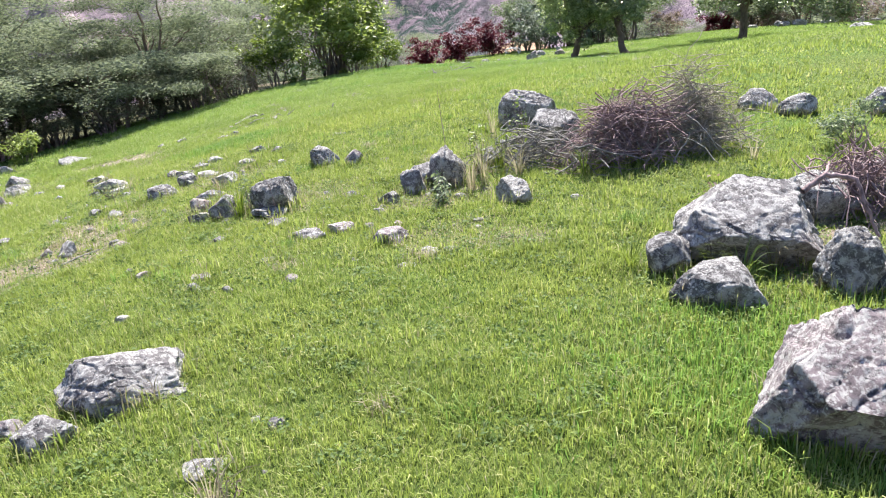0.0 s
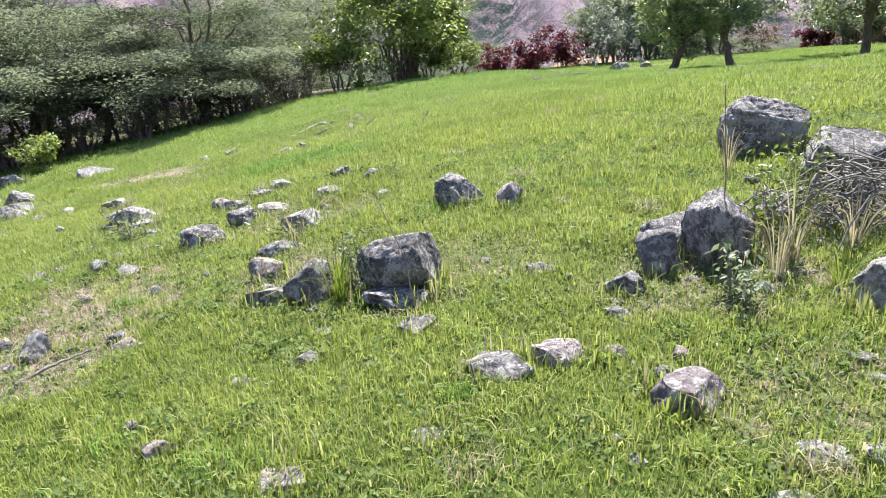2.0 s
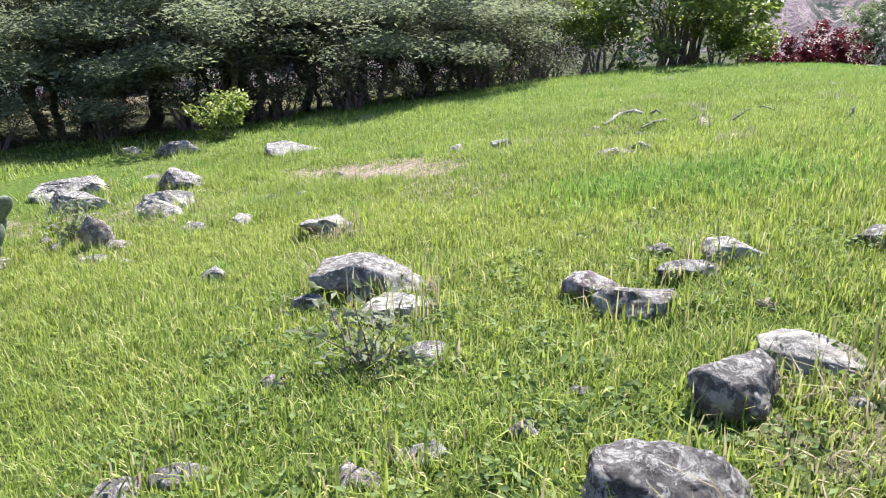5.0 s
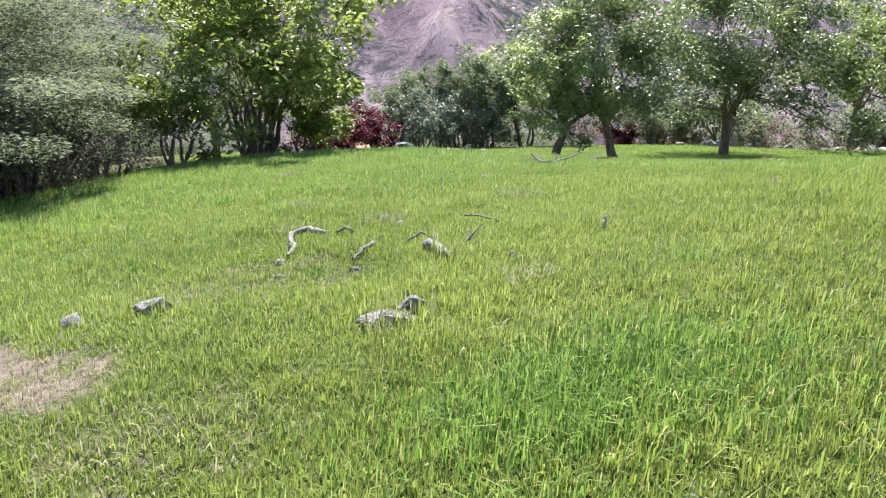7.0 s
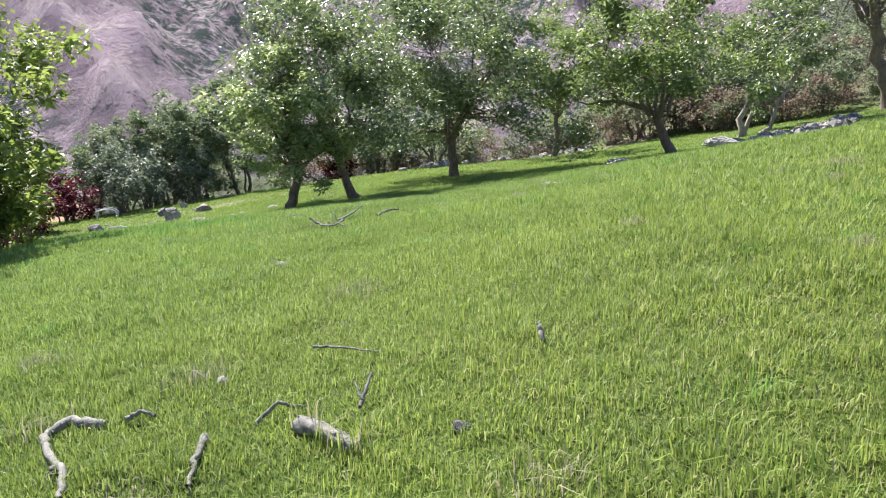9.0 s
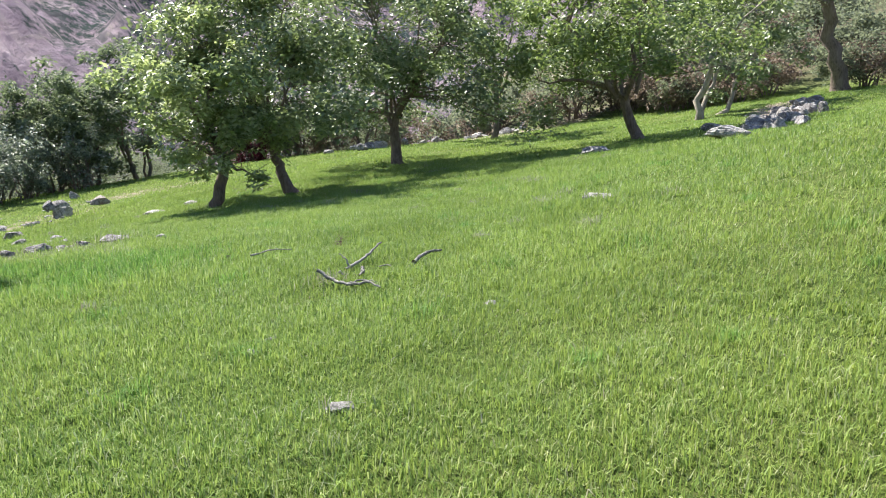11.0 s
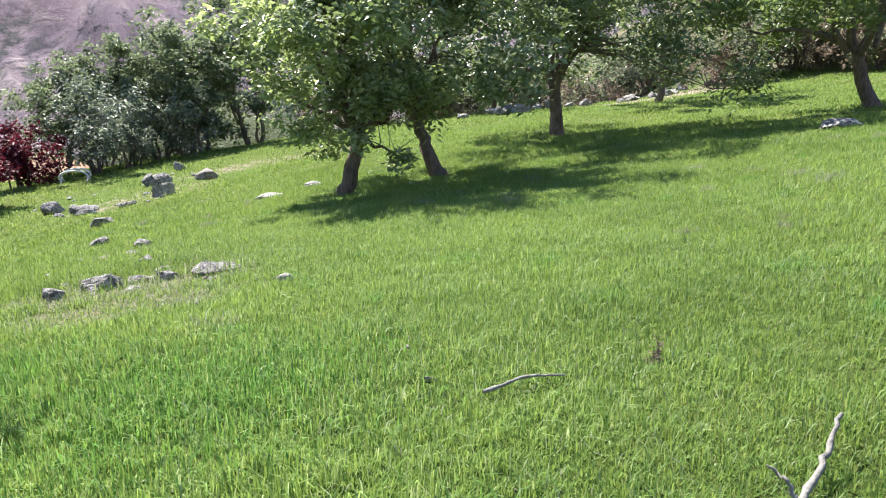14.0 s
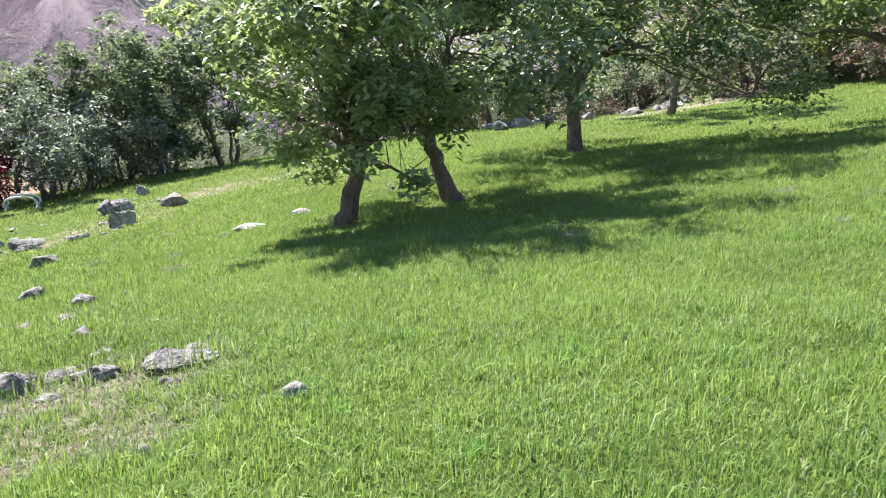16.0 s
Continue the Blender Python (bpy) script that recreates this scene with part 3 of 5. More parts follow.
def rock(x, y, wide, deep, tall, turn, kind, lift=0.0, hewn=False):
    """A weathered stone: a ball cut by several planes, then worn by noise."""
    rock_feet.append((x, y, wide, deep, radians(turn)))
    r = np.random.default_rng(int(abs(x) * 1000 + abs(y) * 37000 + wide * 500))
    bm = bmesh.new()
    bmesh.ops.create_icosphere(bm, subdivisions=6 if wide > 0.62 else 5 if wide > 0.3 else 4 if wide > 0.14 else 3, radius=1.0)
    cuts = []
    cuts.append((Vector((r.normal(0, 0.35), r.normal(0, 0.35), 1)).normalized(), r.uniform(0.55, 0.78)))
    for _ in range(int(r.integers(8, 15))):
        n = Vector(r.normal(0, 1, 3))
        n.z = abs(n.z) * 0.9 if r.random() < 0.65 else n.z
        cuts.append((n.normalized(), r.uniform(0.42, 0.8)))
    if hewn:
        sides = ((0.04, -0.4, 0.91, 0.46), (0.1, -0.86, -0.5, 0.46), (-0.93, -0.1, 0.35, 0.74), (0.9, -0.1, 0.4, 0.8), (0.0, 0.95, 0.3, 0.7), (-0.5, -0.75, 0.3, 0.66))
        cuts = [(Vector(c[:3]).normalized(), c[3]) for c in sides] + cuts[-4:-2]
    shift = Vector(r.uniform(-50, 50, 3))
    rough = 0.5 if wide > 0.45 else 0.85
    for v in bm.verts:
        c = v.co.copy()
        for n, k in cuts:
            over = c.dot(n) - k
            if over > 0:
                c -= n * over * 0.97
        ridge = max(0.0, 0.1 - abs(noise.noise(c * 1.9 + shift * 2))) / 0.1
        crack = max(0.0, 0.07 - abs(noise.noise(c * 3.7 - shift))) / 0.07
        c *= 1 - 0.09 * ridge * ridge - 0.05 * crack * crack + 0.12 * noise.noise(c * 1.4 + shift) + rough * (0.085 * noise.noise(c * 3.3 + shift) + 0.065 * noise.noise(c * 7.5 + shift) + 0.04 * noise.noise(c * 17.0 + shift))
        v.co = c
    low = [min(v.co[i] for v in bm.verts) for i in range(3)]
    high = [max(v.co[i] for v in bm.verts) for i in range(3)]
    sink = 0.34 if tall < 0.7 * wide else 0.26
    for v in bm.verts:
        u = [(v.co[i] - low[i]) / (high[i] - low[i]) for i in range(3)]
        waist = 0.93 + 0.07 * min(1.0, u[2] / 0.42)
        v.co = Vector(((u[0] - 0.5) * wide * 1.06 * waist, (u[1] - 0.5) * deep * 1.2 * waist, (u[2] * (1 + sink) - sink) * tall * (0.92 if tall > 0.3 else 0.86)))
    mesh = bpy.data.meshes.new("rock")
    bm.to_mesh(mesh)
    bm.free()
    mesh.polygons.foreach_set("use_smooth", np.ones(len(mesh.polygons), bool))
    mesh.materials.append(ROCKS[kind])
    ob = new("boulder" if wide > 0.45 else "rock" if wide > 0.16 else "stone", mesh)
    ob.matrix_world = pose(x, y, height(x, y) - 0.01 + lift, r.uniform(-5, 5), r.uniform(-5, 5), turn)
    return tagged(ob, ROCK_LABELS[kind] if wide > 0.16 else "small " + ROCK_LABELS[kind].replace("boulder", "stone").replace("big ", ""), "rock", "field stones")


# first slope
rock(-1.4, 7.86, 0.46, 0.4, 0.36, -18, "dark")
rock(-1.42, 7.6, 0.36, 0.24, 0.1, 12, "dark")
rock(-1.92, 7.89, 0.26, 0.23, 0.29, -4, "grey")
rock(-2.19, 7.97, 0.27, 0.16, 0.12, 3, "grey")
rock(-2.27, 8.40, 0.22, 0.19, 0.16, 4, "rust")
rock(-2.26, 8.91, 0.30, 0.18, 0.09, 3, "grey")
rock(-2.20, 9.47, 0.30, 0.22, 0.19, 2, "pale")
rock(-2.95, 9.51, 0.37, 0.23, 0.19, 13, "grey")
rock(-2.77, 10.02, 0.24, 0.19, 0.17, 9, "grey")
rock(-2.53, 10.26, 0.35, 0.21, 0.08, 6, "pale")
rock(-2.83, 11.08, 0.23, 0.14, 0.08, 8, "grey")
rock(-2.64, 11.22, 0.24, 0.14, 0.09, 6, "pale")
rock(-3.00, 10.72, 0.28, 0.17, 0.12, 11, "grey")
rock(-2.06, 11.32, 0.27, 0.16, 0.12, -0, "grey")
rock(-2.12, 10.57, 0.25, 0.15, 0.09, 1, "pale")
rock(-1.77, 10.97, 0.16, 0.12, 0.10, -3, "grey")
rock(-0.93, 11.56, 0.27, 0.16, 0.05, -11, "grey")
rock(-1.02, 9.52, 0.38, 0.28, 0.27, -16, "grey")
rock(-3.43, 9.12, 0.17, 0.12, 0.10, 22, "pale")
rock(-3.55, 8.68, 0.12, 0.08, 0.06, 27, "rust")
rock(-3.45, 7.72, 0.18, 0.15, 0.19, 36, "pale")
rock(-3.77, 7.96, 0.12, 0.10, 0.11, 38, "rust")
rock(-2.99, 7.74, 0.12, 0.10, 0.08, 25, "grey")
rock(-2.87, 7.56, 0.18, 0.11, 0.07, 24, "rust")
rock(-3.53, 9.73, 0.14, 0.08, 0.04, 20, "grey")
rock(-5.12, 9.64, 0.17, 0.10, 0.08, 38, "grey")
rock(-6.60, 13.82, 0.41, 0.25, 0.22, 29, "pale")
rock(-8.27, 14.91, 0.75, 0.45, 0.21, 34, "grey")
rock(-6.88, 12.13, 0.31, 0.19, 0.10, 37, "pale")
rock(-8.52, 17.43, 0.54, 0.33, 0.23, 29, "grey")
# brush bank
rock(-0.26, 7.35, 0.23, 0.16, 0.14, -7, "dark")
rock(-0.27, 6.27, 0.28, 0.24, 0.12, -10, "lilac")
rock(-0.96, 6.63, 0.28, 0.2, 0.08, 1, "grey")
rock(-0.68, 6.7, 0.24, 0.2, 0.09, -2, "lilac")
rock(0.83, 6.86, 0.35, 0.30, 0.27, -22, "pale")
rock(0.31, 7.69, 0.36, 0.36, 0.44, -14, "grey")
rock(-0.02, 7.6, 0.26, 0.2, 0.3, 20, "grey")
rock(0.86, 8.25, 0.34, 0.24, 0.22, 10, "pale")
rock(0.09, 7.91, 0.29, 0.25, 0.23, -10, "grey")
rock(1.52, 10.16, 0.69, 0.52, 0.46, -18, "dark")
rock(1.62, 8.96, 0.55, 0.39, 0.37, -22, "dark", hewn=True)
rock(0.02, 5.81, 0.20, 0.12, 0.06, -16, "pale")
rock(-0.13, 5.60, 0.18, 0.11, 0.03, -14, "pale")
rock(-1.49, 5.62, 0.08, 0.07, 0.06, 12, "pale")
rock(-1.77, 5.76, 0.10, 0.08, 0.07, 17, "grey")
rock(-2.19, 5.35, 0.10, 0.08, 0.06, 27, "pale")
rock(-1.24, 6.18, 0.16, 0.09, 0.02, 6, "pale")
rock(-2.29, 6.33, 0.14, 0.09, 0.07, 22, "rust")
rock(-1.82, 6.99, 0.13, 0.09, 0.07, 13, "grey")
rock(0.41, 7.21, 0.17, 0.10, 0.07, -16, "grey")
rock(-0.66, 9.24, 0.2, 0.16, 0.2, 5, "lilac")
rock(4.23, 9.53, 0.50, 0.32, 0.28, -25, "grey")
rock(4.47, 9.09, 0.47, 0.29, 0.26, -27, "grey")
rock(5.25, 8.74, 0.38, 0.32, 0.31, -32, "grey")
rock(-6.97, 14.69, 0.42, 0.28, 0.25, 25, "grey")
rock(-4.13, 11.23, 0.46, 0.34, 0.2, 19, "grey")
# boulder group
rock(2.11, 4.96, 0.92, 0.67, 0.58, -24, "grey", hewn=True)
rock(1.68, 4.31, 0.54, 0.33, 0.27, -23, "dark")
rock(1.56, 4.83, 0.27, 0.23, 0.31, -19, "grey")
rock(3.01, 5.70, 0.53, 0.41, 0.35, -29, "dark")
rock(2.46, 4.31, 0.37, 0.32, 0.42, -31, "dark")
rock(1.62, 2.88, 0.66, 0.56, 0.66, -31, "lilac", -0.09, True)
rock(3.83, 6.33, 0.38, 0.26, 0.22, -32, "grey")
rock(2.63, 4.22, 0.23, 0.20, 0.22, -33, "grey")
rock(-1.79, 4.12, 0.70, 0.42, 0.30, 21, "grey")
rock(-2.07, 3.70, 0.30, 0.24, 0.19, 27, "grey")
rock(-2.36, 3.90, 0.17, 0.14, 0.12, 29, "lilac")
rock(-1.14, 3.23, 0.26, 0.17, 0.04, 17, "grey")
# saddle
rock(-4.68, 12.33, 0.35, 0.21, 0.14, 17, "pale")
rock(-5.02, 11.54, 0.11, 0.10, 0.10, 28, "grey")
rock(-3.92, 11.13, 0.30, 0.18, 0.13, 6, "pale")
rock(-3.86, 10.88, 0.36, 0.25, 0.07, 5, "pale")
rock(-4.29, 10.98, 0.17, 0.12, 0.10, 17, "grey")
rock(-3.15, 10.95, 0.23, 0.16, 0.13, -16, "lilac")
rock(-2.90, 11.38, 0.15, 0.09, 0.07, -19, "grey")
rock(-6.47, 13.50, 0.39, 0.24, 0.19, 32, "pale")
rock(-6.38, 12.56, 0.23, 0.20, 0.28, 38, "rust")
rock(-7.62, 14.13, 0.49, 0.29, 0.17, 38, "grey")
rock(-6.62, 16.55, 0.61, 0.37, 0.16, 21, "pale")
rock(-9.35, 17.63, 0.37, 0.22, 0.13, 34, "grey")
rock(-5.84, 12.05, 0.09, 0.06, 0.05, 36, "pale")
rock(-7.79, 15.54, 0.25, 0.15, 0.07, 32, "grey")
rock(-4.10, 15.24, 0.21, 0.13, 0.11, -1, "pale")
rock(-4.52, 15.29, 0.14, 0.11, 0.09, 4, "pale")
rock(-3.08, 14.12, 0.29, 0.17, 0.08, -18, "grey")
rock(-2.93, 14.22, 0.15, 0.12, 0.10, -19, "grey")
rock(-3.13, 16.18, 0.10, 0.07, 0.06, -11, "grey")
# orchard
rock(5.30, 20.67, 0.37, 0.22, 0.10, -70, "pale")
rock(6.05, 35.99, 0.45, 0.34, 0.31, -23, "pale")
rock(6.71, 37.60, 0.49, 0.31, 0.29, -23, "grey")
rock(6.44, 37.61, 0.35, 0.30, 0.34, -23, "dark")
rock(7.48, 36.89, 0.49, 0.29, 0.26, -26, "rust")
rock(4.52, 36.24, 0.53, 0.32, 0.19, -19, "grey")
rock(2.22, 25.94, 0.41, 0.25, 0.12, -25, "grey")
rock(1.85, 26.15, 0.22, 0.13, 0.11, -21, "grey")
rock(1.74, 26.44, 0.19, 0.11, 0.09, -19, "grey")
rock(1.43, 26.44, 0.35, 0.21, 0.16, -16, "grey")
rock(1.03, 26.35, 0.17, 0.15, 0.14, -13, "grey")
rock(2.19, 24.79, 0.12, 0.10, 0.09, -30, "pale")
rock(2.85, 29.13, 0.22, 0.14, 0.13, -20, "grey")
rock(2.86, 30.70, 0.28, 0.18, 0.16, -17, "grey")
rock(4.04, 33.92, 0.42, 0.25, 0.18, -18, "dark")
rock(5.16, 35.64, 0.34, 0.20, 0.11, -20, "grey")
rock(4.39, 35.80, 0.41, 0.25, 0.21, -17, "grey")
rock(4.13, 36.89, 0.43, 0.29, 0.26, -15, "grey")
rock(7.90, 39.22, 0.27, 0.23, 0.30, -24, "pale")
rock(1.42, 22.30, 0.07, 0.04, 0.04, -42, "pale")
rock(1.65, 22.74, 0.05, 0.04, 0.03, -40, "pale")
rock(6.38, 32.25, 0.56, 0.34, 0.08, -29, "pale")
rock(7.25, 32.13, 0.39, 0.23, 0.10, -33, "pale")
rock(1.49, 24.84, 0.09, 0.06, 0.05, -21, "pale")
rock(0.81, 22.61, 0.03, 0.02, 0.02, -27, "pale")
rock(-2.04, 14.89, 0.09, 0.06, 0.05, -43, "grey")
rock(12.88, 22.18, 0.84, 0.51, 0.30, -75, "pale")
rock(17.16, 23.08, 0.47, 0.32, 0.31, -75, "dark")
rock(18.43, 24.81, 0.59, 0.36, 0.23, -72, "grey")
rock(13.86, 25.67, 0.68, 0.41, 0.19, -64, "grey")
rock(-0.36, 19.55, 0.08, 0.06, 0.06, 10, "pale")
rock(-0.12, 19.69, 0.09, 0.07, 0.03, 40, "grey")
rock(-0.62, 18.55, 0.13, 0.08, 0.05, -44, "pale")
rock(0.94, 18.90, 0.09, 0.06, 0.04, -74, "pale")
rock(0.97, 19.29, 0.10, 0.06, 0.02, -67, "grey")

# ---- trees ----
def curve_between(a, b, sag, r, n=6):
    a, b = np.asarray(a, float), np.asarray(b, float)
    s = np.linspace(0, 1, n)[:, None]
    wander = np.cumsum(r.normal(0, 1, (n, 3)), axis=0) * np.linalg.norm(b - a) * 0.035
    wander -= s * wander[-1]
    return a + (b - a) * s + np.array([0, 0, 1.0]) * sag * np.sin(s * math.pi) + wander


def grow(name, tall, spread, clear, girth, lean, leaf, leaf_size, leaves, bark, seed, label, category, stems=1, flat=1.0, skirt=0.0, gaps=0.45, group="", layer=0.0, want=0, tuft=1.0, slim=0.45):
    """A tree or shrub at the origin: stems, limbs and twigs in one mesh, leaves in another. Returns its Empty."""
    r = np.random.default_rng(seed)
    root = empty(name, Matrix(), label, category, group)
    wood = Tubes(7)
    middle = np.array([lean[0] * 1.4, lean[1] * 1.4, clear + (tall - clear) * 0.44])
    reach = np.array([spread, spread, (tall - clear) * 0.54 * flat])
    tops = []
    for k in range(stems):
        turn = k * 2.4 + r.uniform(0, 1)
        foot = np.array([math.cos(turn), math.sin(turn), 0]) * (0.0 if stems == 1 else girth * r.uniform(1.0, 3.4))
        top = foot * (1.0 if stems == 1 else 3.0) + (lean[0], lean[1], clear * r.uniform(0.9, 1.15) + (0.12 * tall if stems > 1 else 0))
        line = curve_between(foot - (0, 0, 0.15), top, 0, r, 8)
        thick = girth if stems == 1 else girth * r.uniform(0.45, 0.8)
        flare = 1 + 0.55 * np.exp(-np.linspace(0, 1, 8) * 9)
        wood.line(line, thick * np.linspace(1.0, 0.72, 8) * flare, 9)
        tops.append((top, thick * 0.7))
    clumps = []
    want = want or (46 if leaves < 5200 else 120)
    tries = 0
    while len(clumps) < want and tries < 6000:
        tries += 1
        d = r.normal(0, 1, 3)
        d /= np.linalg.norm(d)
        far = r.uniform(0.02, 1.0) ** 0.4
        uneven = 1 + 0.75 * noise.noise(Vector(d * 2.1) + Vector((seed * 3.1, 0, 0)))
        if d[2] < 0:
            flat_out = math.hypot(d[0], d[1]) + 1e-6
            wide = min(1.25, 1 / flat_out)
            d = np.array([d[0] * wide * 0.94, d[1] * wide * 0.94, d[2] * 0.85])
        p = middle + d * reach * far * uneven
        if skirt and d[2] < 0.1 and math.hypot(d[0], d[1]) > 0.5:
            p[2] -= skirt * r.random()
        if noise.noise(Vector(p * 1.1) + Vector((0, seed * 1.7, 0))) < -0.45 + gaps * 0.5 or p[2] < 0.12:
            continue
        if layer:
            p[2] = (round(p[2] / layer + 0.35 * noise.noise(Vector((p[0], p[1], seed)))) + 0.14 * r.normal()) * layer
        clumps.append(p)
    # a few main limbs, then a twig from the nearest limb to each clump
    picks = [clumps[int(k)] for k in r.choice(len(clumps), min(len(clumps), 7 + stems), replace=False)]
    joints, widths = [], []
    for p in picks:
        top, thick = tops[int(np.argmin([np.linalg.norm(p - t) + r.uniform(0, 0.5) for t, _ in tops]))]
        line = curve_between(top, top + (p - top) * 0.82, 0.08 * spread, r, 8)
        line[:, 2] = np.maximum(line[:, 2], top[2] * 0.8)
        girths = thick * np.linspace(0.62, 0.16, 8) * r.uniform(0.7, 1.1)
        wood.line(line, girths, 6)
        joints.append(line[2:])
        widths.append(girths[2:])
    joints, widths = np.concatenate(joints), np.concatenate(widths)
    for p in clumps:
        away = np.linalg.norm(joints - p, axis=1) + 0.35 * np.maximum(0, joints[:, 2] - p[2])
        k = int(np.argmin(away))
        wood.line(curve_between(joints[k], p, 0.04 * spread, r, 5), widths[k] * np.linspace(0.5, 0.1, 5), 4)
    wood.build("trunk", bark, root)
    share = r.dirichlet(np.full(len(clumps), 2.5))
    size = 0.185 * (spread * spread * (tall - clear)) ** (1 / 3) * (1.3 if want < 50 else 1.0) * tuft
    pts = []
    for p, k in zip(clumps, share):
        many = max(4, int(leaves * k))
        q = r.normal(0, 1, (many, 3))
        q /= np.linalg.norm(q, axis=1, keepdims=True)
        pts.append(p + q * (r.random((many, 1)) ** 0.45) * size * ((1.45, 1.45, 0.5) if layer else (1, 1, 0.72 * min(1.0, flat + 0.15))))
    pts = np.concatenate(pts)
    pts = pts[pts[:, 2] > 0.06]
    leaf_mesh("crown", pts, leaf_size, leaf, root, r, 0.1 if layer else 0.3, slim, 0.4, 0.25 if layer else 0.55)
    return root


def plant(root, x, y, turn=0.0, scale=1.0, sink=0.05):
    root.matrix_world = pose(x, y, height(x, y) - sink, 0, 0, turn)
    root.scale = (scale, scale, scale)
    return root


def plant_copy(root, x, y, turn, scale=1.0, sink=0.05):
    ob = copy_thing(root, pose(x, y, height(x, y) - sink, 0, 0, turn))
    ob.scale = (scale, scale, scale)
    return ob


def build_orchard():
    label = "orchard tree with dark glossy leaves and a bare trunk"
    plant(grow("orchard_tree", 4.0, 1.6, 0.95, 0.14, (0.1, -0.1), LIT_CITRUS, 0.125, 13000, BARK, 21, "low orchard tree with leaves coloured as sunlit and a drooping skirt", "tree", skirt=0.45, gaps=0.55, group="orchard trees", want=150, tuft=0.8), 6.75, 30.3)
    plant(grow("orchard_tree", 6.4, 2.6, 1.2, 0.125, (-0.35, 0.35), CITRUS, 0.13, 19000, BARK, 22, "orchard tree with a slim bent trunk and dense crown", "tree", skirt=0.2, gaps=0.5, group="orchard trees", want=170, tuft=0.8), 8.6, 30.1)
    plant(grow("orchard_tree", 7.2, 3.3, 1.3, 0.16, (0.05, 0.05), CITRUS, 0.14, 26000, BARK, 23, "tall orchard tree with an upright trunk and dense dark crown", "tree", skirt=0.2, gaps=0.36, group="orchard trees", want=190, tuft=0.8), 13.7, 31.9)
    plant(grow("orchard_tree", 5.6, 2.5, 1.7, 0.12, (0.1, 0.0), LIME, 0.15, 6500, BARK, 24, "slender orchard tree with a thin airy crown", "tree", gaps=0.75, group="orchard trees", want=80, tuft=0.75), 21.6, 34.4)
    plant(grow("orchard_tree", 5.8, 3.3, 1.3, 0.17, (-0.3, 0.3), LIME, 0.15, 18000, BARK, 25, "broad orchard tree with a bent trunk and sunny leaves", "tree", flat=0.9, gaps=0.68, group="orchard trees", want=130, tuft=0.8), 18.0, 26.75)
    plant(grow("orchard_tree", 5.5, 2.4, 1.5, 0.14, (0.7, -0.5), CITRUS, 0.16, 6500, PALE_BARK, 26, "orchard tree with pale slanting trunks", "tree", stems=3, group="orchard trees", want=80, tuft=0.8), 23.6, 27.4)
    plant(grow("orchard_tree", 5.4, 2.3, 1.9, 0.12, (0.0, 0.1), CITRUS, 0.17, 5500, BARK, 27, label, "tree", group="orchard trees", want=80, tuft=0.8), 31.0, 33.8)
    plant(grow("shade_tree", 8.5, 4.2, 2.9, 0.30, (-0.7, 0.5), ACACIA, 0.18, 6500, BARK, 28, "big shade tree with a thick dark trunk and spreading limbs", "tree", flat=0.8, gaps=0.8), 30.2, 24.9)


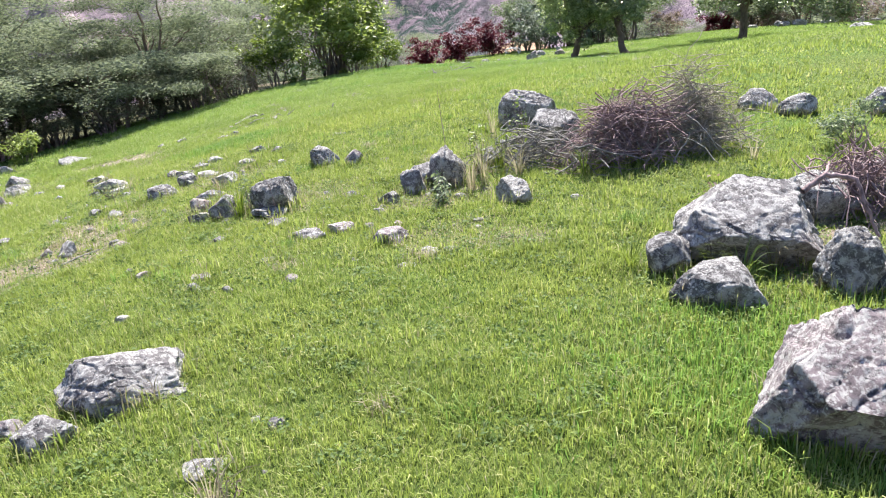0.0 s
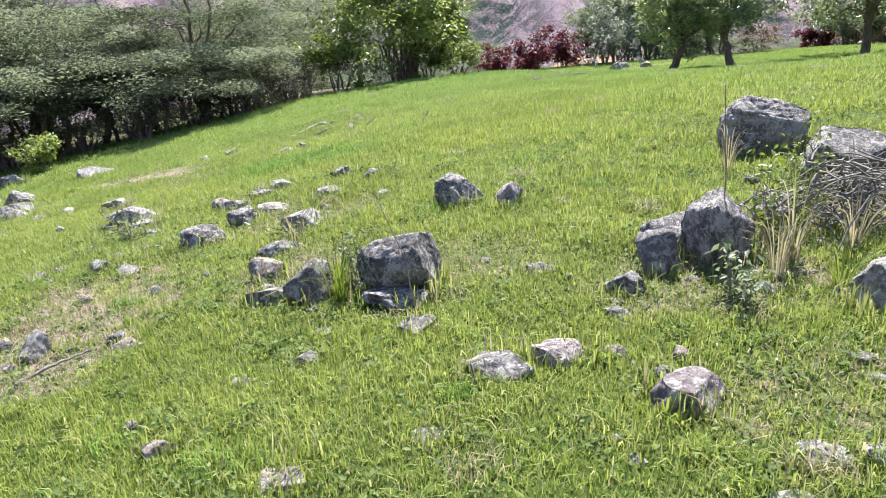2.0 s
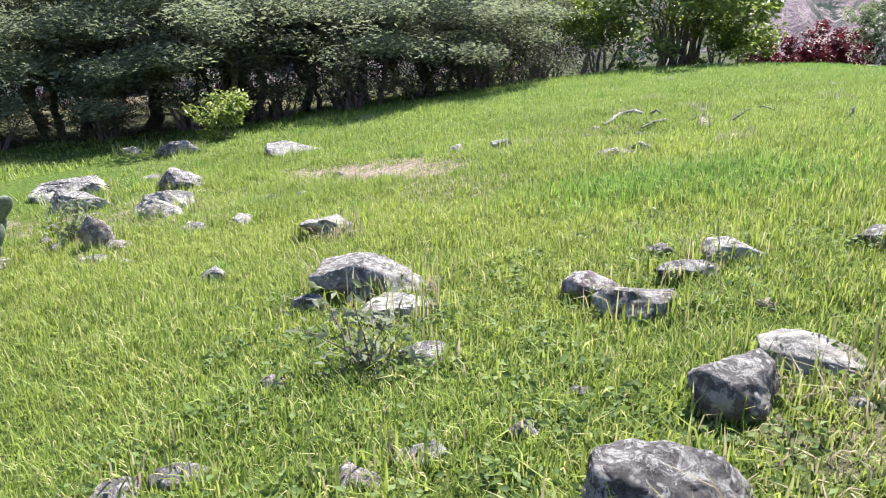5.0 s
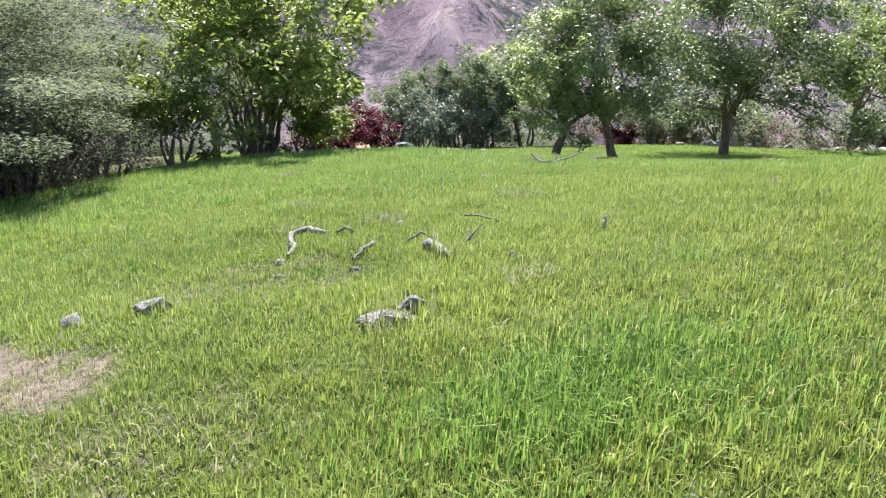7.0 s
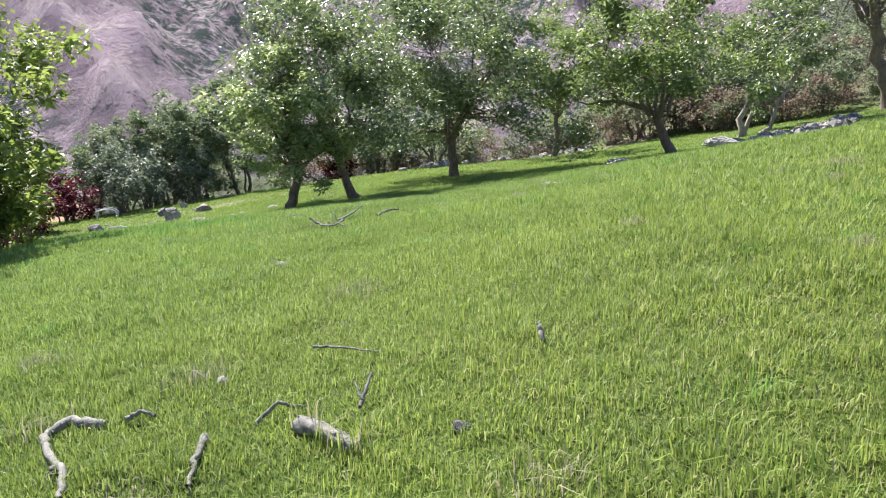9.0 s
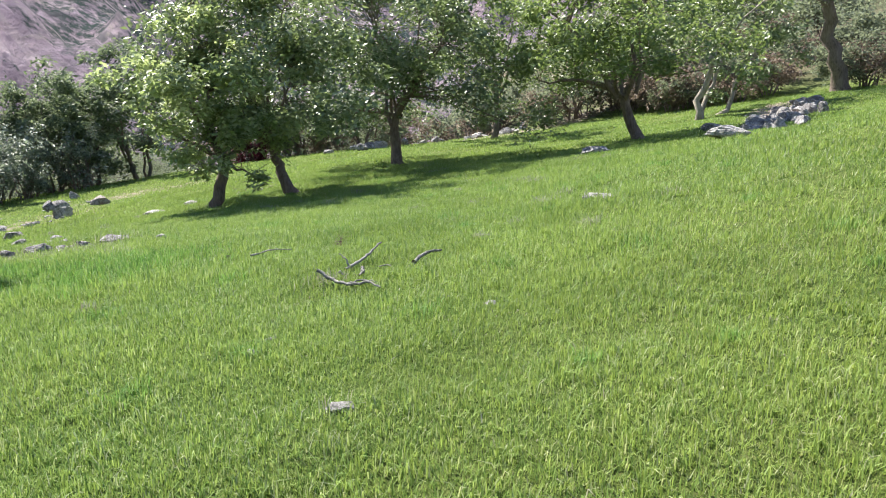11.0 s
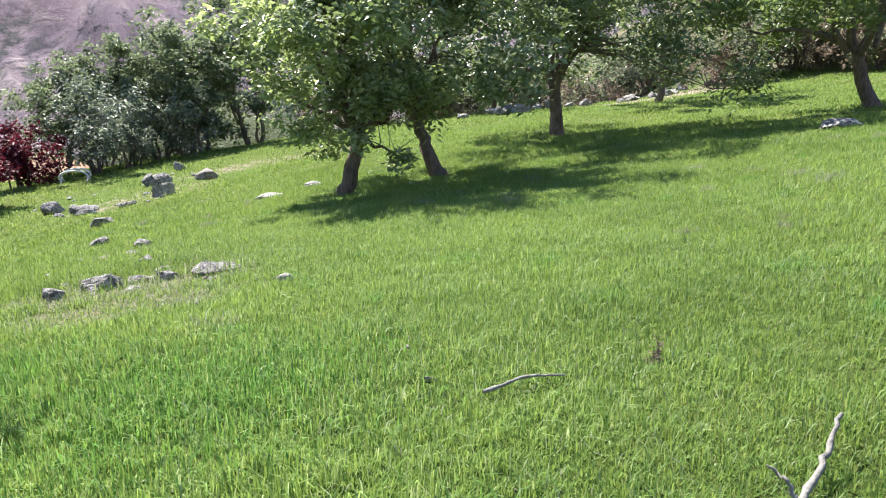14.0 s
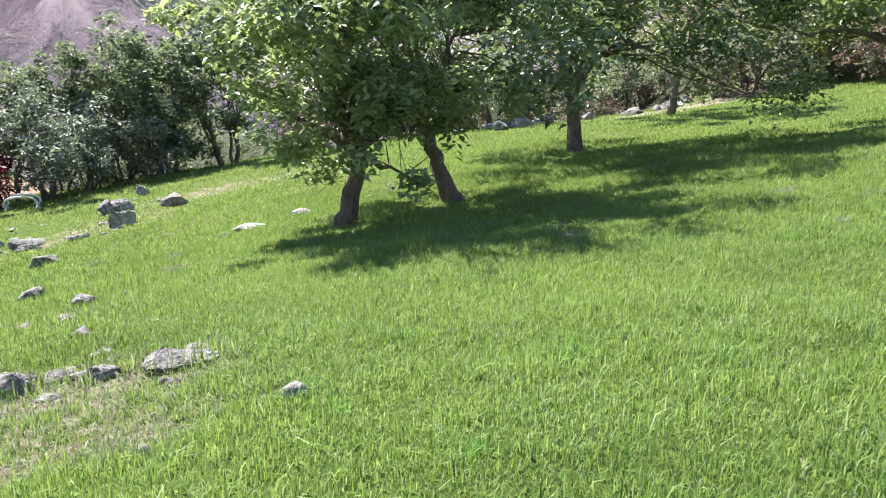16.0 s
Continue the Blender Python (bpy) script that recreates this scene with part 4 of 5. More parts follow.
def build_woods():
    acacia = grow("acacia_tree", 4.2, 2.9, 1.0, 0.12, (0.2, 0.1), ACACIA, 0.085, 22000, BARK, 31, "grey-green flat-topped acacia at the pasture's edge", "tree", flat=0.85, gaps=0.62, group="wood at the edge", layer=0.85, want=46, tuft=0.72, slim=0.34)
    acacia_b = grow("acacia_tree", 5.0, 2.6, 1.3, 0.13, (-0.2, 0.2), SHADY, 0.085, 21000, BARK, 32, "tall grey-green acacia with bare dark limbs", "tree", flat=0.95, gaps=0.68, group="wood at the edge", layer=0.95, want=44, tuft=0.72, slim=0.34)
    scrub = grow("thorn_bush", 1.8, 1.3, 0.15, 0.06, (0, 0), THORN, 0.06, 4200, BARK, 33, "dense dark thorn bush on the edge of the grass", "bush", stems=12, group="thorn bushes")
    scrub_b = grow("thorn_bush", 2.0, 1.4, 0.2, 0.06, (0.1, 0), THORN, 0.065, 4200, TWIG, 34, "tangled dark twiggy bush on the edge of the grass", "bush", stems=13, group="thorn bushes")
    low = grow("acacia_tree", 2.1, 1.9, 0.6, 0.07, (0.1, 0.0), ACACIA, 0.075, 17000, BARK, 44, "low spreading acacia with flat grey-green layers of twigs", "tree", stems=3, flat=0.8, gaps=0.45, group="wood at the edge", layer=0.5, want=44, tuft=0.8, slim=0.34)
    spots = [(-14.2, 18.0), (-12.6, 18.9), (-11.1, 19.8), (-9.9, 20.3), (-8.7, 20.9), (-7.5, 21.5), (-6.4, 22.1), (-5.4, 22.8), (-4.5, 23.6), (-15.8, 17.0), (-16.5, 14.6), (-17.5, 12.0), (-13.4, 19.6), (-11.9, 20.6), (-10.4, 21.2), (-9.2, 21.9), (-7.9, 22.5), (-6.8, 23.1), (-5.8, 23.8), (-4.8, 24.6), (-14.8, 19.2)]
    plant(scrub, *spots[0], 20, 0.7)
    plant(scrub_b, *spots[1], 140, 0.65)
    for k, (x, y) in enumerate(spots[2:]):
        plant_copy((scrub, scrub_b)[k % 2], x, y, k * 71.0, 0.55 + 0.09 * (k * 7 % 4))
    front = [(-13.6, 19.3), (-11.6, 20.2), (-9.6, 21.2), (-7.8, 22.1), (-6.1, 23.2), (-15.6, 18.3), (-12.6, 20.6), (-10.4, 21.7), (-8.6, 22.8), (-6.9, 23.9), (-17.2, 16.2), (-16.8, 18.6)]
    plant(low, *front[0], 30)
    for k, (x, y) in enumerate(front[1:]):
        plant_copy(low, x + 0.4, y - 0.45, k * 113.0, 0.85 + 0.15 * (k * 7 % 4))
    tall = [(-14.0, 20.4), (-11.4, 21.4), (-8.9, 22.6), (-6.6, 23.8), (-13.5, 21.5), (-10.5, 22.8), (-8.0, 24.2), (-5.8, 26.0), (-16.5, 20.5), (-12.0, 26.5), (-8.8, 28.5), (-5.0, 30.0), (-18.5, 25.5), (-14.5, 31.5), (-10.0, 33.5), (-6.0, 35.0), (-2.0, 33.5), (-21.0, 31.0), (-16.5, 38.0), (-10.5, 40.5), (-4.5, 41.0), (-19.5, 17.5), (-22.5, 21.5), (-21.0, 13.0)]
    plant(acacia, *tall[0], 10)
    plant(acacia_b, *tall[1], 200)
    for k, (x, y) in enumerate(tall[2:]):
        plant_copy((acacia, acacia_b)[(k * 5 + k // 3) % 2], x, y, k * 97.0, 0.74 + 0.14 * (k * 5 % 4))
    r = np.random.default_rng(3)
    for k in range(52):
        x = -34 + 74 * k / 51 + r.normal(0, 1.2)
        y = 52 + 9 * r.random() + 7 * (k % 3)
        turn, s = r.uniform(0, 360), r.uniform(0.9, 1.5)
        if not (3 < x < 13 and y < 62):
            plant_copy((acacia, acacia_b)[k % 2], x, y, turn, s)
    plant(grow("pale_shrub", 0.95, 0.45, 0.12, 0.025, (0, 0), SUNLIT, 0.07, 1500, BARK, 35, "small pale yellow-green shrub in front of the wood", "bush", stems=4), -8.55, 18.7)
    plant(grow("tall_shrub", 4.6, 2.1, 0.5, 0.06, (0, 0), SUNLIT, 0.14, 17000, BARK, 36, "tall many-stemmed shrub with sunny yellow-green leaves", "bush", stems=24, flat=1.0, gaps=0.4, want=170, tuft=0.8), -1.95, 26.0)
    small = grow("leafy_shrub", 1.7, 0.75, 0.3, 0.05, (0, 0), WEED, 0.10, 2400, BARK, 37, "small leafy shrub with bare stems beside the tall shrub", "bush", stems=6, group="leafy shrubs")
    plant(small, -3.5, 24.3)
    for x, y, turn, s in ((-5.2, 24.6, 80, 1.15), (-1.2, 25.4, 190, 0.7), (-6.4, 27.0, 40, 1.4), (-0.4, 27.6, 280, 0.9)):
        plant_copy(small, x, y, turn, s)
    # red-leaved bushes with the house behind them
    red = grow("red_bush", 1.9, 1.0, 0.3, 0.05, (0, 0), CRIMSON, 0.13, 5000, BARK, 38, "bush with deep crimson leaves", "bush", stems=6, group="red bushes")
    plant(red, 5.0, 42.0)
    for x, y, turn, s in ((1.5, 36.6, 40, 0.8), (3.2, 39.5, 130, 0.95), (17.5, 44.0, 250, 0.9), (24.0, 45.5, 330, 1.1)):
        plant_copy(red, x, y, turn, s)
    # the hedge of dark trees below the orchard
    hedge = grow("hedge_tree", 4.3, 1.7, 0.7, 0.08, (0, 0), HEDGE, 0.16, 6000, BARK, 39, "dark hedge tree with slim bare stems", "tree", stems=6, group="hedge trees", want=90, tuft=0.85)
    hedge_b = grow("hedge_tree", 4.9, 1.9, 0.8, 0.09, (0.1, 0), HEDGE, 0.16, 6500, BARK, 40, "rounded dark green hedge tree", "tree", stems=5, group="hedge trees", want=90, tuft=0.85)
    silver = grow("silvery_bush", 2.7, 1.3, 0.45, 0.06, (0, 0), SILVER, 0.13, 2800, BARK, 41, "bush with silvery grey-green leaves at the hedge", "bush", stems=5, group="silvery bushes")
    row = [(6.6, 44.0), (8.0, 44.6), (9.6, 44.2), (11.2, 44.9), (12.8, 44.2), (10.2, 47.5), (12.0, 47.8)]
    plant(hedge, *row[0], 0, 0.74)
    plant(hedge_b, *row[1], 60, 0.82)
    for k, (x, y) in enumerate(row[2:]):
        plant_copy((hedge_b, hedge)[k % 2], x, y, k * 83.0, min(1.0, 0.58 + 0.03 * x) + 0.06 * (k * 3 % 4))
    plant(silver, 6.9, 42.2)
    for x, y, turn, s in ((9.8, 42.9, 120, 0.8), (8.2, 43.0, 210, 0.9), (7.6, 41.9, 300, 0.55)):
        plant_copy(silver, x, y, turn, s)
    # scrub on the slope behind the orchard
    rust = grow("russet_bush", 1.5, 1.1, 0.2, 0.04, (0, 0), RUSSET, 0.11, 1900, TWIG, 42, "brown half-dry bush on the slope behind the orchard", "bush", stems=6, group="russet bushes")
    green = grow("scrub_bush", 2.3, 1.6, 0.4, 0.06, (0, 0), ACACIA, 0.15, 2400, BARK, 43, "grey-green scrub bush on the slope behind the orchard", "bush", stems=5, group="scrub bushes")
    plant(rust, 13.6, 41.0)
    plant(green, 20.0, 43.5)
    r = np.random.default_rng(5)
    for k in range(150):
        a, d = radians(r.uniform(-14, 66)), 27 + 30 * r.random() ** 1.6
        x, y = 4 + d * math.cos(a), 18 + d * math.sin(a)
        turn, s = r.uniform(0, 360), r.uniform(0.6, 1.5)
        if math.hypot(x - 21.6, y - 34.4) < 2.5 or (x < 27 and y < 39.5) or x < 13:
            continue
        plant_copy(green if k % 3 == 0 else rust, x, y, turn, s)


build_orchard()
build_woods()


# ---- cactus, brush and weeds ----
def build_cactus(x, y, seed, count, label):
    r = np.random.default_rng(seed)
    root = empty("prickly_pear", pose(x, y, height(x, y) - 0.03), label, "cactus")
    bm = bmesh.new()
    bmesh.ops.create_uvsphere(bm, u_segments=14, v_segments=10, radius=1.0)
    for v in bm.verts:
        v.co = Vector((v.co.x * 0.5 * (0.82 + 0.22 * v.co.z), v.co.y * 0.12, v.co.z * 0.5 + 0.46))
    first = part("pad", bm, CACTUS, root, smooth=True)
    ends = []
    made = 0
    for k in range(count):
        if k < 7 or not ends:
            a = r.uniform(0, 2 * math.pi)
            at, tip = Vector((math.cos(a) * r.uniform(0, 0.4), math.sin(a) * r.uniform(0, 0.3), 0)), Euler((r.uniform(-0.3, 0.3), r.uniform(-0.45, 0.45), r.uniform(0, 6.3)))
        else:
            at, old = ends[int(r.integers(len(ends)))]
            tip = Euler((old.x + r.uniform(-0.35, 0.35), old.y + r.uniform(-0.7, 0.7), old.z + r.uniform(-0.6, 0.6)))
        s = r.uniform(0.15, 0.26)
        m = Matrix.LocRotScale(at, tip, (s * 0.85, s, s))
        ob = first if made == 0 else first.copy()
        if made:
            scene.collection.objects.link(ob)
        ob.matrix_basis = m
        made += 1
        end = m @ Vector((r.uniform(-0.15, 0.15), 0, 0.86))
        if end.z < 1.15:
            ends.append((end, tip))
    return root


def build_brush(x, y, long, deep, tall, turn, count, seed, label, material=None, thick=0.0048):
    """A heap of cut twigs."""
    r = np.random.default_rng(seed)
    heap = Tubes(4)
    for _ in range(count):
        u = r.normal(0, 0.36, 2)
        rise = max(0.0, 1 - u[0] ** 2 - u[1] ** 2) ** 0.7 * (0.75 + 0.6 * noise.noise(Vector((u[0] * 2.6, u[1] * 2.6, seed))))
        mid = np.array([u[0] * long, u[1] * deep, tall * rise * r.random() ** 0.6])
        a = r.uniform(0, 2 * math.pi)
        way = np.array([math.cos(a), 0.6 * math.sin(a), r.normal(0.15, 0.42)]) * r.uniform(0.08, 0.36)
        line = curve_between(mid - way, mid + way, r.uniform(-0.04, 0.09), r, 6)
        line[:, 2] = np.maximum(line[:, 2], 0.01)
        heap.line(line, thick * r.uniform(0.4, 1.5) * np.linspace(1.0, 0.35, 6))
    ob = heap.build("brush_pile", material or TWIG)
    ob.matrix_world = pose(x, y, height(x, y) - 0.02, 0, 0, turn)
    return tagged(ob, label, "brush pile", kind="stuff")


def build_weed(x, y, tall, spread, count, seed, material, label, wide=0.007, name="weed"):
    """A tussock of long arching blades."""
    r = np.random.default_rng(seed)
    rows, verts, faces = 6, [], []
    for k in range(count):
        a = r.uniform(0, 2 * math.pi)
        h, out = tall * r.uniform(0.45, 1.1), spread * r.uniform(0.3, 1.0)
        s = np.linspace(0, 1, rows)
        spine = np.stack([math.cos(a) * (0.03 + out * s**1.6), math.sin(a) * (0.03 + out * s**1.6), h * np.sin(s * (1.45 + 0.5 * r.random()))], -1)
        side = np.array([-math.sin(a), math.cos(a), 0]) * wide * 0.5
        taper = (1 - s**2.2)[:, None] + 0.03
        verts.append(np.stack([spine - side * taper, spine + side * taper + (0, 0, 0.002)], 1).reshape(-1, 3))
        i = np.arange(rows - 1)[:, None] * 2 + k * rows * 2
        faces.append(i + (0, 1, 3, 2))
    ob = link_mesh(name, np.concatenate(verts), np.concatenate(faces), material)
    ob.matrix_world = pose(x, y, height(x, y) - 0.01)
    return tagged(ob, label, "weed", "weeds", "stuff")


def build_leafy(x, y, tall, spread, count, seed, material, label, size=0.045):
    r = np.random.default_rng(seed)
    root = empty("leafy_weed", pose(x, y, height(x, y) - 0.01), label, "weed", "leafy weeds")
    stalks, pts = Tubes(4), []
    for _ in range(max(5, count // 28)):
        a, h = r.uniform(0, 2 * math.pi), tall * r.uniform(0.5, 1.1)
        line = curve_between((0, 0, -0.02), (math.cos(a) * spread * r.random(), math.sin(a) * spread * r.random(), h), 0, r, 5)
        stalks.line(line, 0.004 * np.linspace(1, 0.4, 5))
        for p in line[1:]:
            pts.append(p + r.normal(0, 0.16 * spread, (5, 3)))
    tagged(stalks.build("stem", TWIG, root), kind="stuff")
    pts = np.concatenate(pts)
    pts[:, 2] = np.maximum(pts[:, 2], 0.02)
    leaf_mesh("foliage", pts, size, material, root, r)
    return root


build_cactus(-7.0, 12.05, 51, 85, "dusty green prickly pear cactus among rocks")
build_cactus(-7.9, 13.2, 52, 9, "small prickly pear cactus beside pale rocks")
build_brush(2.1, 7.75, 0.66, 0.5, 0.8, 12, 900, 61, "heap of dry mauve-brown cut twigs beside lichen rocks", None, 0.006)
build_brush(2.85, 7.95, 0.55, 0.45, 0.84, 0, 800, 62, "heap of grey thorny cuttings on the brush", PALE_BARK, 0.0045)
build_brush(1.25, 8.0, 0.8, 0.45, 0.42, 0, 190, 63, "loose pale dry branches spread over rocks", DEADWOOD, 0.0075)
build_brush(2.2, 7.7, 1.1, 0.5, 0.5, 0, 90, 65, "bleached crossed sticks on the brush heap", DEADWOOD, 0.009)
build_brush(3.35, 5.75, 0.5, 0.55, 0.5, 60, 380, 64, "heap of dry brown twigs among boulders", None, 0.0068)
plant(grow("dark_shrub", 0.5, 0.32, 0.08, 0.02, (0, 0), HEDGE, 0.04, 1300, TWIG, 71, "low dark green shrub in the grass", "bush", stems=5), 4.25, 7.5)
for k, (x, y, tall, spread) in enumerate(((-1.76, 7.78, 0.3, 0.15), (1.35, 5.0, 0.26, 0.22), (1.9, 4.5, 0.24, 0.2), (0.75, 7.2, 0.25, 0.2), (-2.15, 9.6, 0.25, 0.2), (-7.05, 13.0, 0.3, 0.25))):
    build_weed(x, y, tall, spread * 1.4, 30, 80 + k, WEED, "tussock of long arching grass against a rock")
for k, (x, y, tall, spread, mat) in enumerate(((-1.66, 7.98, 0.34, 0.13, HEDGE), (0.2, 7.1, 0.24, 0.2, HEDGE), (-3.85, 10.35, 0.24, 0.3, ACACIA), (1.15, 8.5, 0.55, 0.2, WEED), (0.65, 7.9, 0.5, 0.16, WEED), (8.9, 32.0, 0.4, 0.75, SILVER), (-3.25, 11.75, 0.06, 0.1, HEDGE), (-3.0, 11.85, 0.07, 0.1, HEDGE), (-2.9, 12.1, 0.05, 0.08, HEDGE), (2.2, 21.65, 0.1, 0.06, RUSSET), (-6.7, 12.75, 0.3, 0.22, ACACIA), (-2.3, 9.2, 0.12, 0.25, WEED), (2.2, 5.5, 0.35, 0.2, RUSSET), (-1.0, 2.9, 0.16, 0.1, RUSSET))):
    build_leafy(x, y, tall, spread, 300 if spread > 0.15 else 120, 90 + k, mat, "leafy weed growing among the grass and stones", 0.045 if spread > 0.11 else 0.02)


# ---- fallen wood ----
def stick(points, thick, label, side=(), material=None, name="fallen_branch"):
    """A weathered branch on the grass: its line in x, y and height over the ground, with side shoots."""
    wood = Tubes(7)
    r = np.random.default_rng(int(abs(points[0][0]) * 100 + abs(points[0][1]) * 10))
    for line, k in ((points, 1.0), *((s, 0.6) for s in side)):
        pts = np.array([(x, y, height(x, y) + z) for x, y, z in line])
        fine = np.linspace(0, len(pts) - 1, 5 * len(pts))
        pts = np.stack([np.interp(fine, np.arange(len(pts)), pts[:, i]) for i in range(3)], -1)
        pts += r.normal(0, min(thick * 0.2, 0.004), pts.shape)
        wood.line(pts, thick * 0.75 * k * np.linspace(1.0, 0.5, len(pts)) * r.uniform(0.82, 1.2, len(pts)))
    return tagged(wood.build(name, material or DEADWOOD), label, "branch", "fallen branches")


def build_log(x, y, long, thick, turn):
    """A short length of trunk with furrowed bark and broken ends."""
    bm = bmesh.new()
    rows, sides, rings = 22, 16, []
    for i in range(rows):
        s, ring = i / (rows - 1), []
        for j in range(sides):
            a = 2 * math.pi * j / sides
            c, d = math.cos(a), math.sin(a)
            fat = thick * (1 - 0.25 * s) * (1 + 0.35 * noise.noise(Vector((c * 1.7, d * 1.7, s * 3.5))) + 0.22 * noise.noise(Vector((c * 5, d * 5, s * 6))))
            ragged = 0.03 * noise.noise(Vector((c * 3, d * 3, 9))) * (1 if i in (0, rows - 1) else 0)
            ring.append(bm.verts.new(((s - 0.5) * long + ragged, c * fat, thick * 0.5 + d * fat * 0.85 + 0.012 * math.sin(s * 3))))
        rings.append(ring)
    for a, b in zip(rings, rings[1:]):
        for j in range(sides):
            bm.faces.new((a[j], a[(j + 1) % sides], b[(j + 1) % sides], b[j]))
    bm.faces.new(rings[0][::-1])
    bm.faces.new(rings[-1])
    rock_feet.append((x, y, long, thick * 2.2, radians(turn)))
    ob = part("log", bm, DEADWOOD, None, smooth=True)
    ob.matrix_world = pose(x, y, height(x, y), 0, 0, turn)
    return tagged(ob, "short grey weathered log with furrowed bark on the grass", "log")


stick([(1.33, 20.62, 0.02), (1.5, 20.64, 0.05), (1.68, 20.67, 0.1), (1.8, 20.7, 0.14)], 0.019, "bleached forked branch sticking up from the grass", [[(1.36, 20.62, 0.03), (1.38, 20.66, 0.09), (1.36, 20.72, 0.14)]])
stick([(1.58, 20.13, 0.03), (1.68, 20.15, 0.06), (1.8, 20.15, 0.08), (1.9, 20.12, 0.08)], 0.022, "grey bent branch propped in the grass")
stick([(0.88, 20.44, 0.12), (0.92, 20.34, 0.06), (0.9, 20.15, 0.05), (0.95, 20.0, 0.07), (0.95, 19.86, 0.04)], 0.019, "long grey fallen branch lying in the grass", [[(0.9, 20.15, 0.05), (1.0, 20.1, 0.06), (1.06, 20.0, 0.04)]])
stick([(1.29, 20.39, 0.06), (1.25, 20.34, 0.05), (1.16, 20.29, 0.03)], 0.019, "short grey branch end lying in the grass")
stick([(1.2, 20.56, 0.03), (1.19, 20.53, 0.04), (1.19, 20.5, 0.02)], 0.014, "small bleached branch end in the grass")
stick([(1.5, 20.43, 0.02), (1.53, 20.36, 0.03), (1.52, 20.31, 0.02)], 0.008, "thin pale twig in the grass")
stick([(-2.84, 16.45, 0.02), (-2.94, 16.65, 0.04), (-3.07, 16.6, 0.045), (-3.12, 16.37, 0.05), (-3.14, 16.1, 0.03), (-3.22, 15.88, 0.02)], 0.034, "grey curved root lying on the grass")
stick([(-2.65, 15.82, 0.02), (-2.77, 15.65, 0.04), (-2.89, 15.48, 0.03)], 0.022, "short grey stick on the grass")
build_log(-2.37, 15.32, 0.38, 0.038, -88)
stick([(-2.15, 15.4, 0.02), (-2.08, 15.45, 0.06), (-2.0, 15.5, 0.1)], 0.013, "small forked twig on the grass", [[(-2.12, 15.42, 0.04), (-2.1, 15.5, 0.1)]])
stick([(-1.28, 15.15, 0.02), (-1.24, 15.2, 0.08)], 0.02, "broken bleached stick end in the grass")
stick([(-1.8, 16.28, 0.03), (-1.79, 16.06, 0.05), (-1.72, 15.82, 0.03)], 0.011, "thin grey twig in the grass")
stick([(-2.78, 16.34, 0.03), (-2.73, 16.28, 0.06), (-2.69, 16.22, 0.03)], 0.016, "small dark twig lying on the grass")
stick([(-2.45, 15.75, 0.02), (-2.35, 15.72, 0.07), (-2.25, 15.66, 0.02)], 0.014, "short crooked twig in the grass")
stick([(1.4, 21.95, 0.04), (1.6, 21.88, 0.06), (1.75, 21.8, 0.04)], 0.012, "pale thin stick in the grass")
stick([(-3.35, 7.3, 0.02), (-3.2, 7.48, 0.04), (-3.1, 7.62, 0.03)], 0.014, "pale stick on dry ground")
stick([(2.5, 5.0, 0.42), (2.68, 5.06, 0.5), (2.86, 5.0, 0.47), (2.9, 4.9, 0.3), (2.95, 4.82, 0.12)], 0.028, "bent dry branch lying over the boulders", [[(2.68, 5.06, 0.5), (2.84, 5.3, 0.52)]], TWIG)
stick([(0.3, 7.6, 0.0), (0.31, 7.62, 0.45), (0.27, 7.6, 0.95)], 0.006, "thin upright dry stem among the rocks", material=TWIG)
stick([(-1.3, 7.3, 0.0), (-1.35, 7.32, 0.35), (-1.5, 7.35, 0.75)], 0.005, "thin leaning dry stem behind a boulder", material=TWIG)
stick([(6.3, 29.9, 0.9), (6.55, 29.7, 1.1), (6.95, 29.6, 1.3)], 0.03, "broken pale bough caught in the orchard tree", [[(6.5, 29.75, 1.05), (6.9, 29.75, 1.05)]])


# ---- house behind the red bushes ----
def build_house(x, y):
    z = -7.3
    house = empty("house", pose(x, y, z, 0, 0, 12), "small white house with a clay-tiled roof", "house")
    house.scale = (0.7, 0.7, 0.7)

    def block(name, low, high, material, parent=house):
        bm = bmesh.new()
        bmesh.ops.create_cube(bm, size=1.0)
        for v in bm.verts:
            v.co = Vector([low[i] if v.co[i] < 0 else high[i] for i in range(3)])
        return part(name, bm, material, parent)

    block("wall", (-3.0, -2.0, 0), (3.0, 2.0, 2.5), PLASTER)
    for a in (-2.0, 1.2):
        window = block("window", (a, -2.06, 1.0), (a + 0.9, -2.0, 1.9), WHITE)
        block("pane", (a + 0.08, -2.085, 1.08), (a + 0.82, -2.06, 1.82), DARK, window)
    block("door", (-0.5, -2.06, 0), (0.45, -2.0, 2.05), TILE)
    bm = bmesh.new()
    ring = [bm.verts.new(p) for p in ((-3.5, -2.5, 2.4), (3.5, -2.5, 2.4), (3.5, 2.5, 2.4), (-3.5, 2.5, 2.4))]
    ridge = [bm.verts.new(p) for p in ((-1.6, 0, 3.9), (1.6, 0, 3.9))]
    for f in ((ring[0], ring[1], ridge[1], ridge[0]), (ring[1], ring[2], ridge[1]), (ring[2], ring[3], ridge[0], ridge[1]), (ring[3], ring[0], ridge[0]), (ring[3], ring[2], ring[1], ring[0])):
        bm.faces.new(f)
    part("roof", bm, TILE, house)


build_house(8.9, 56.5)


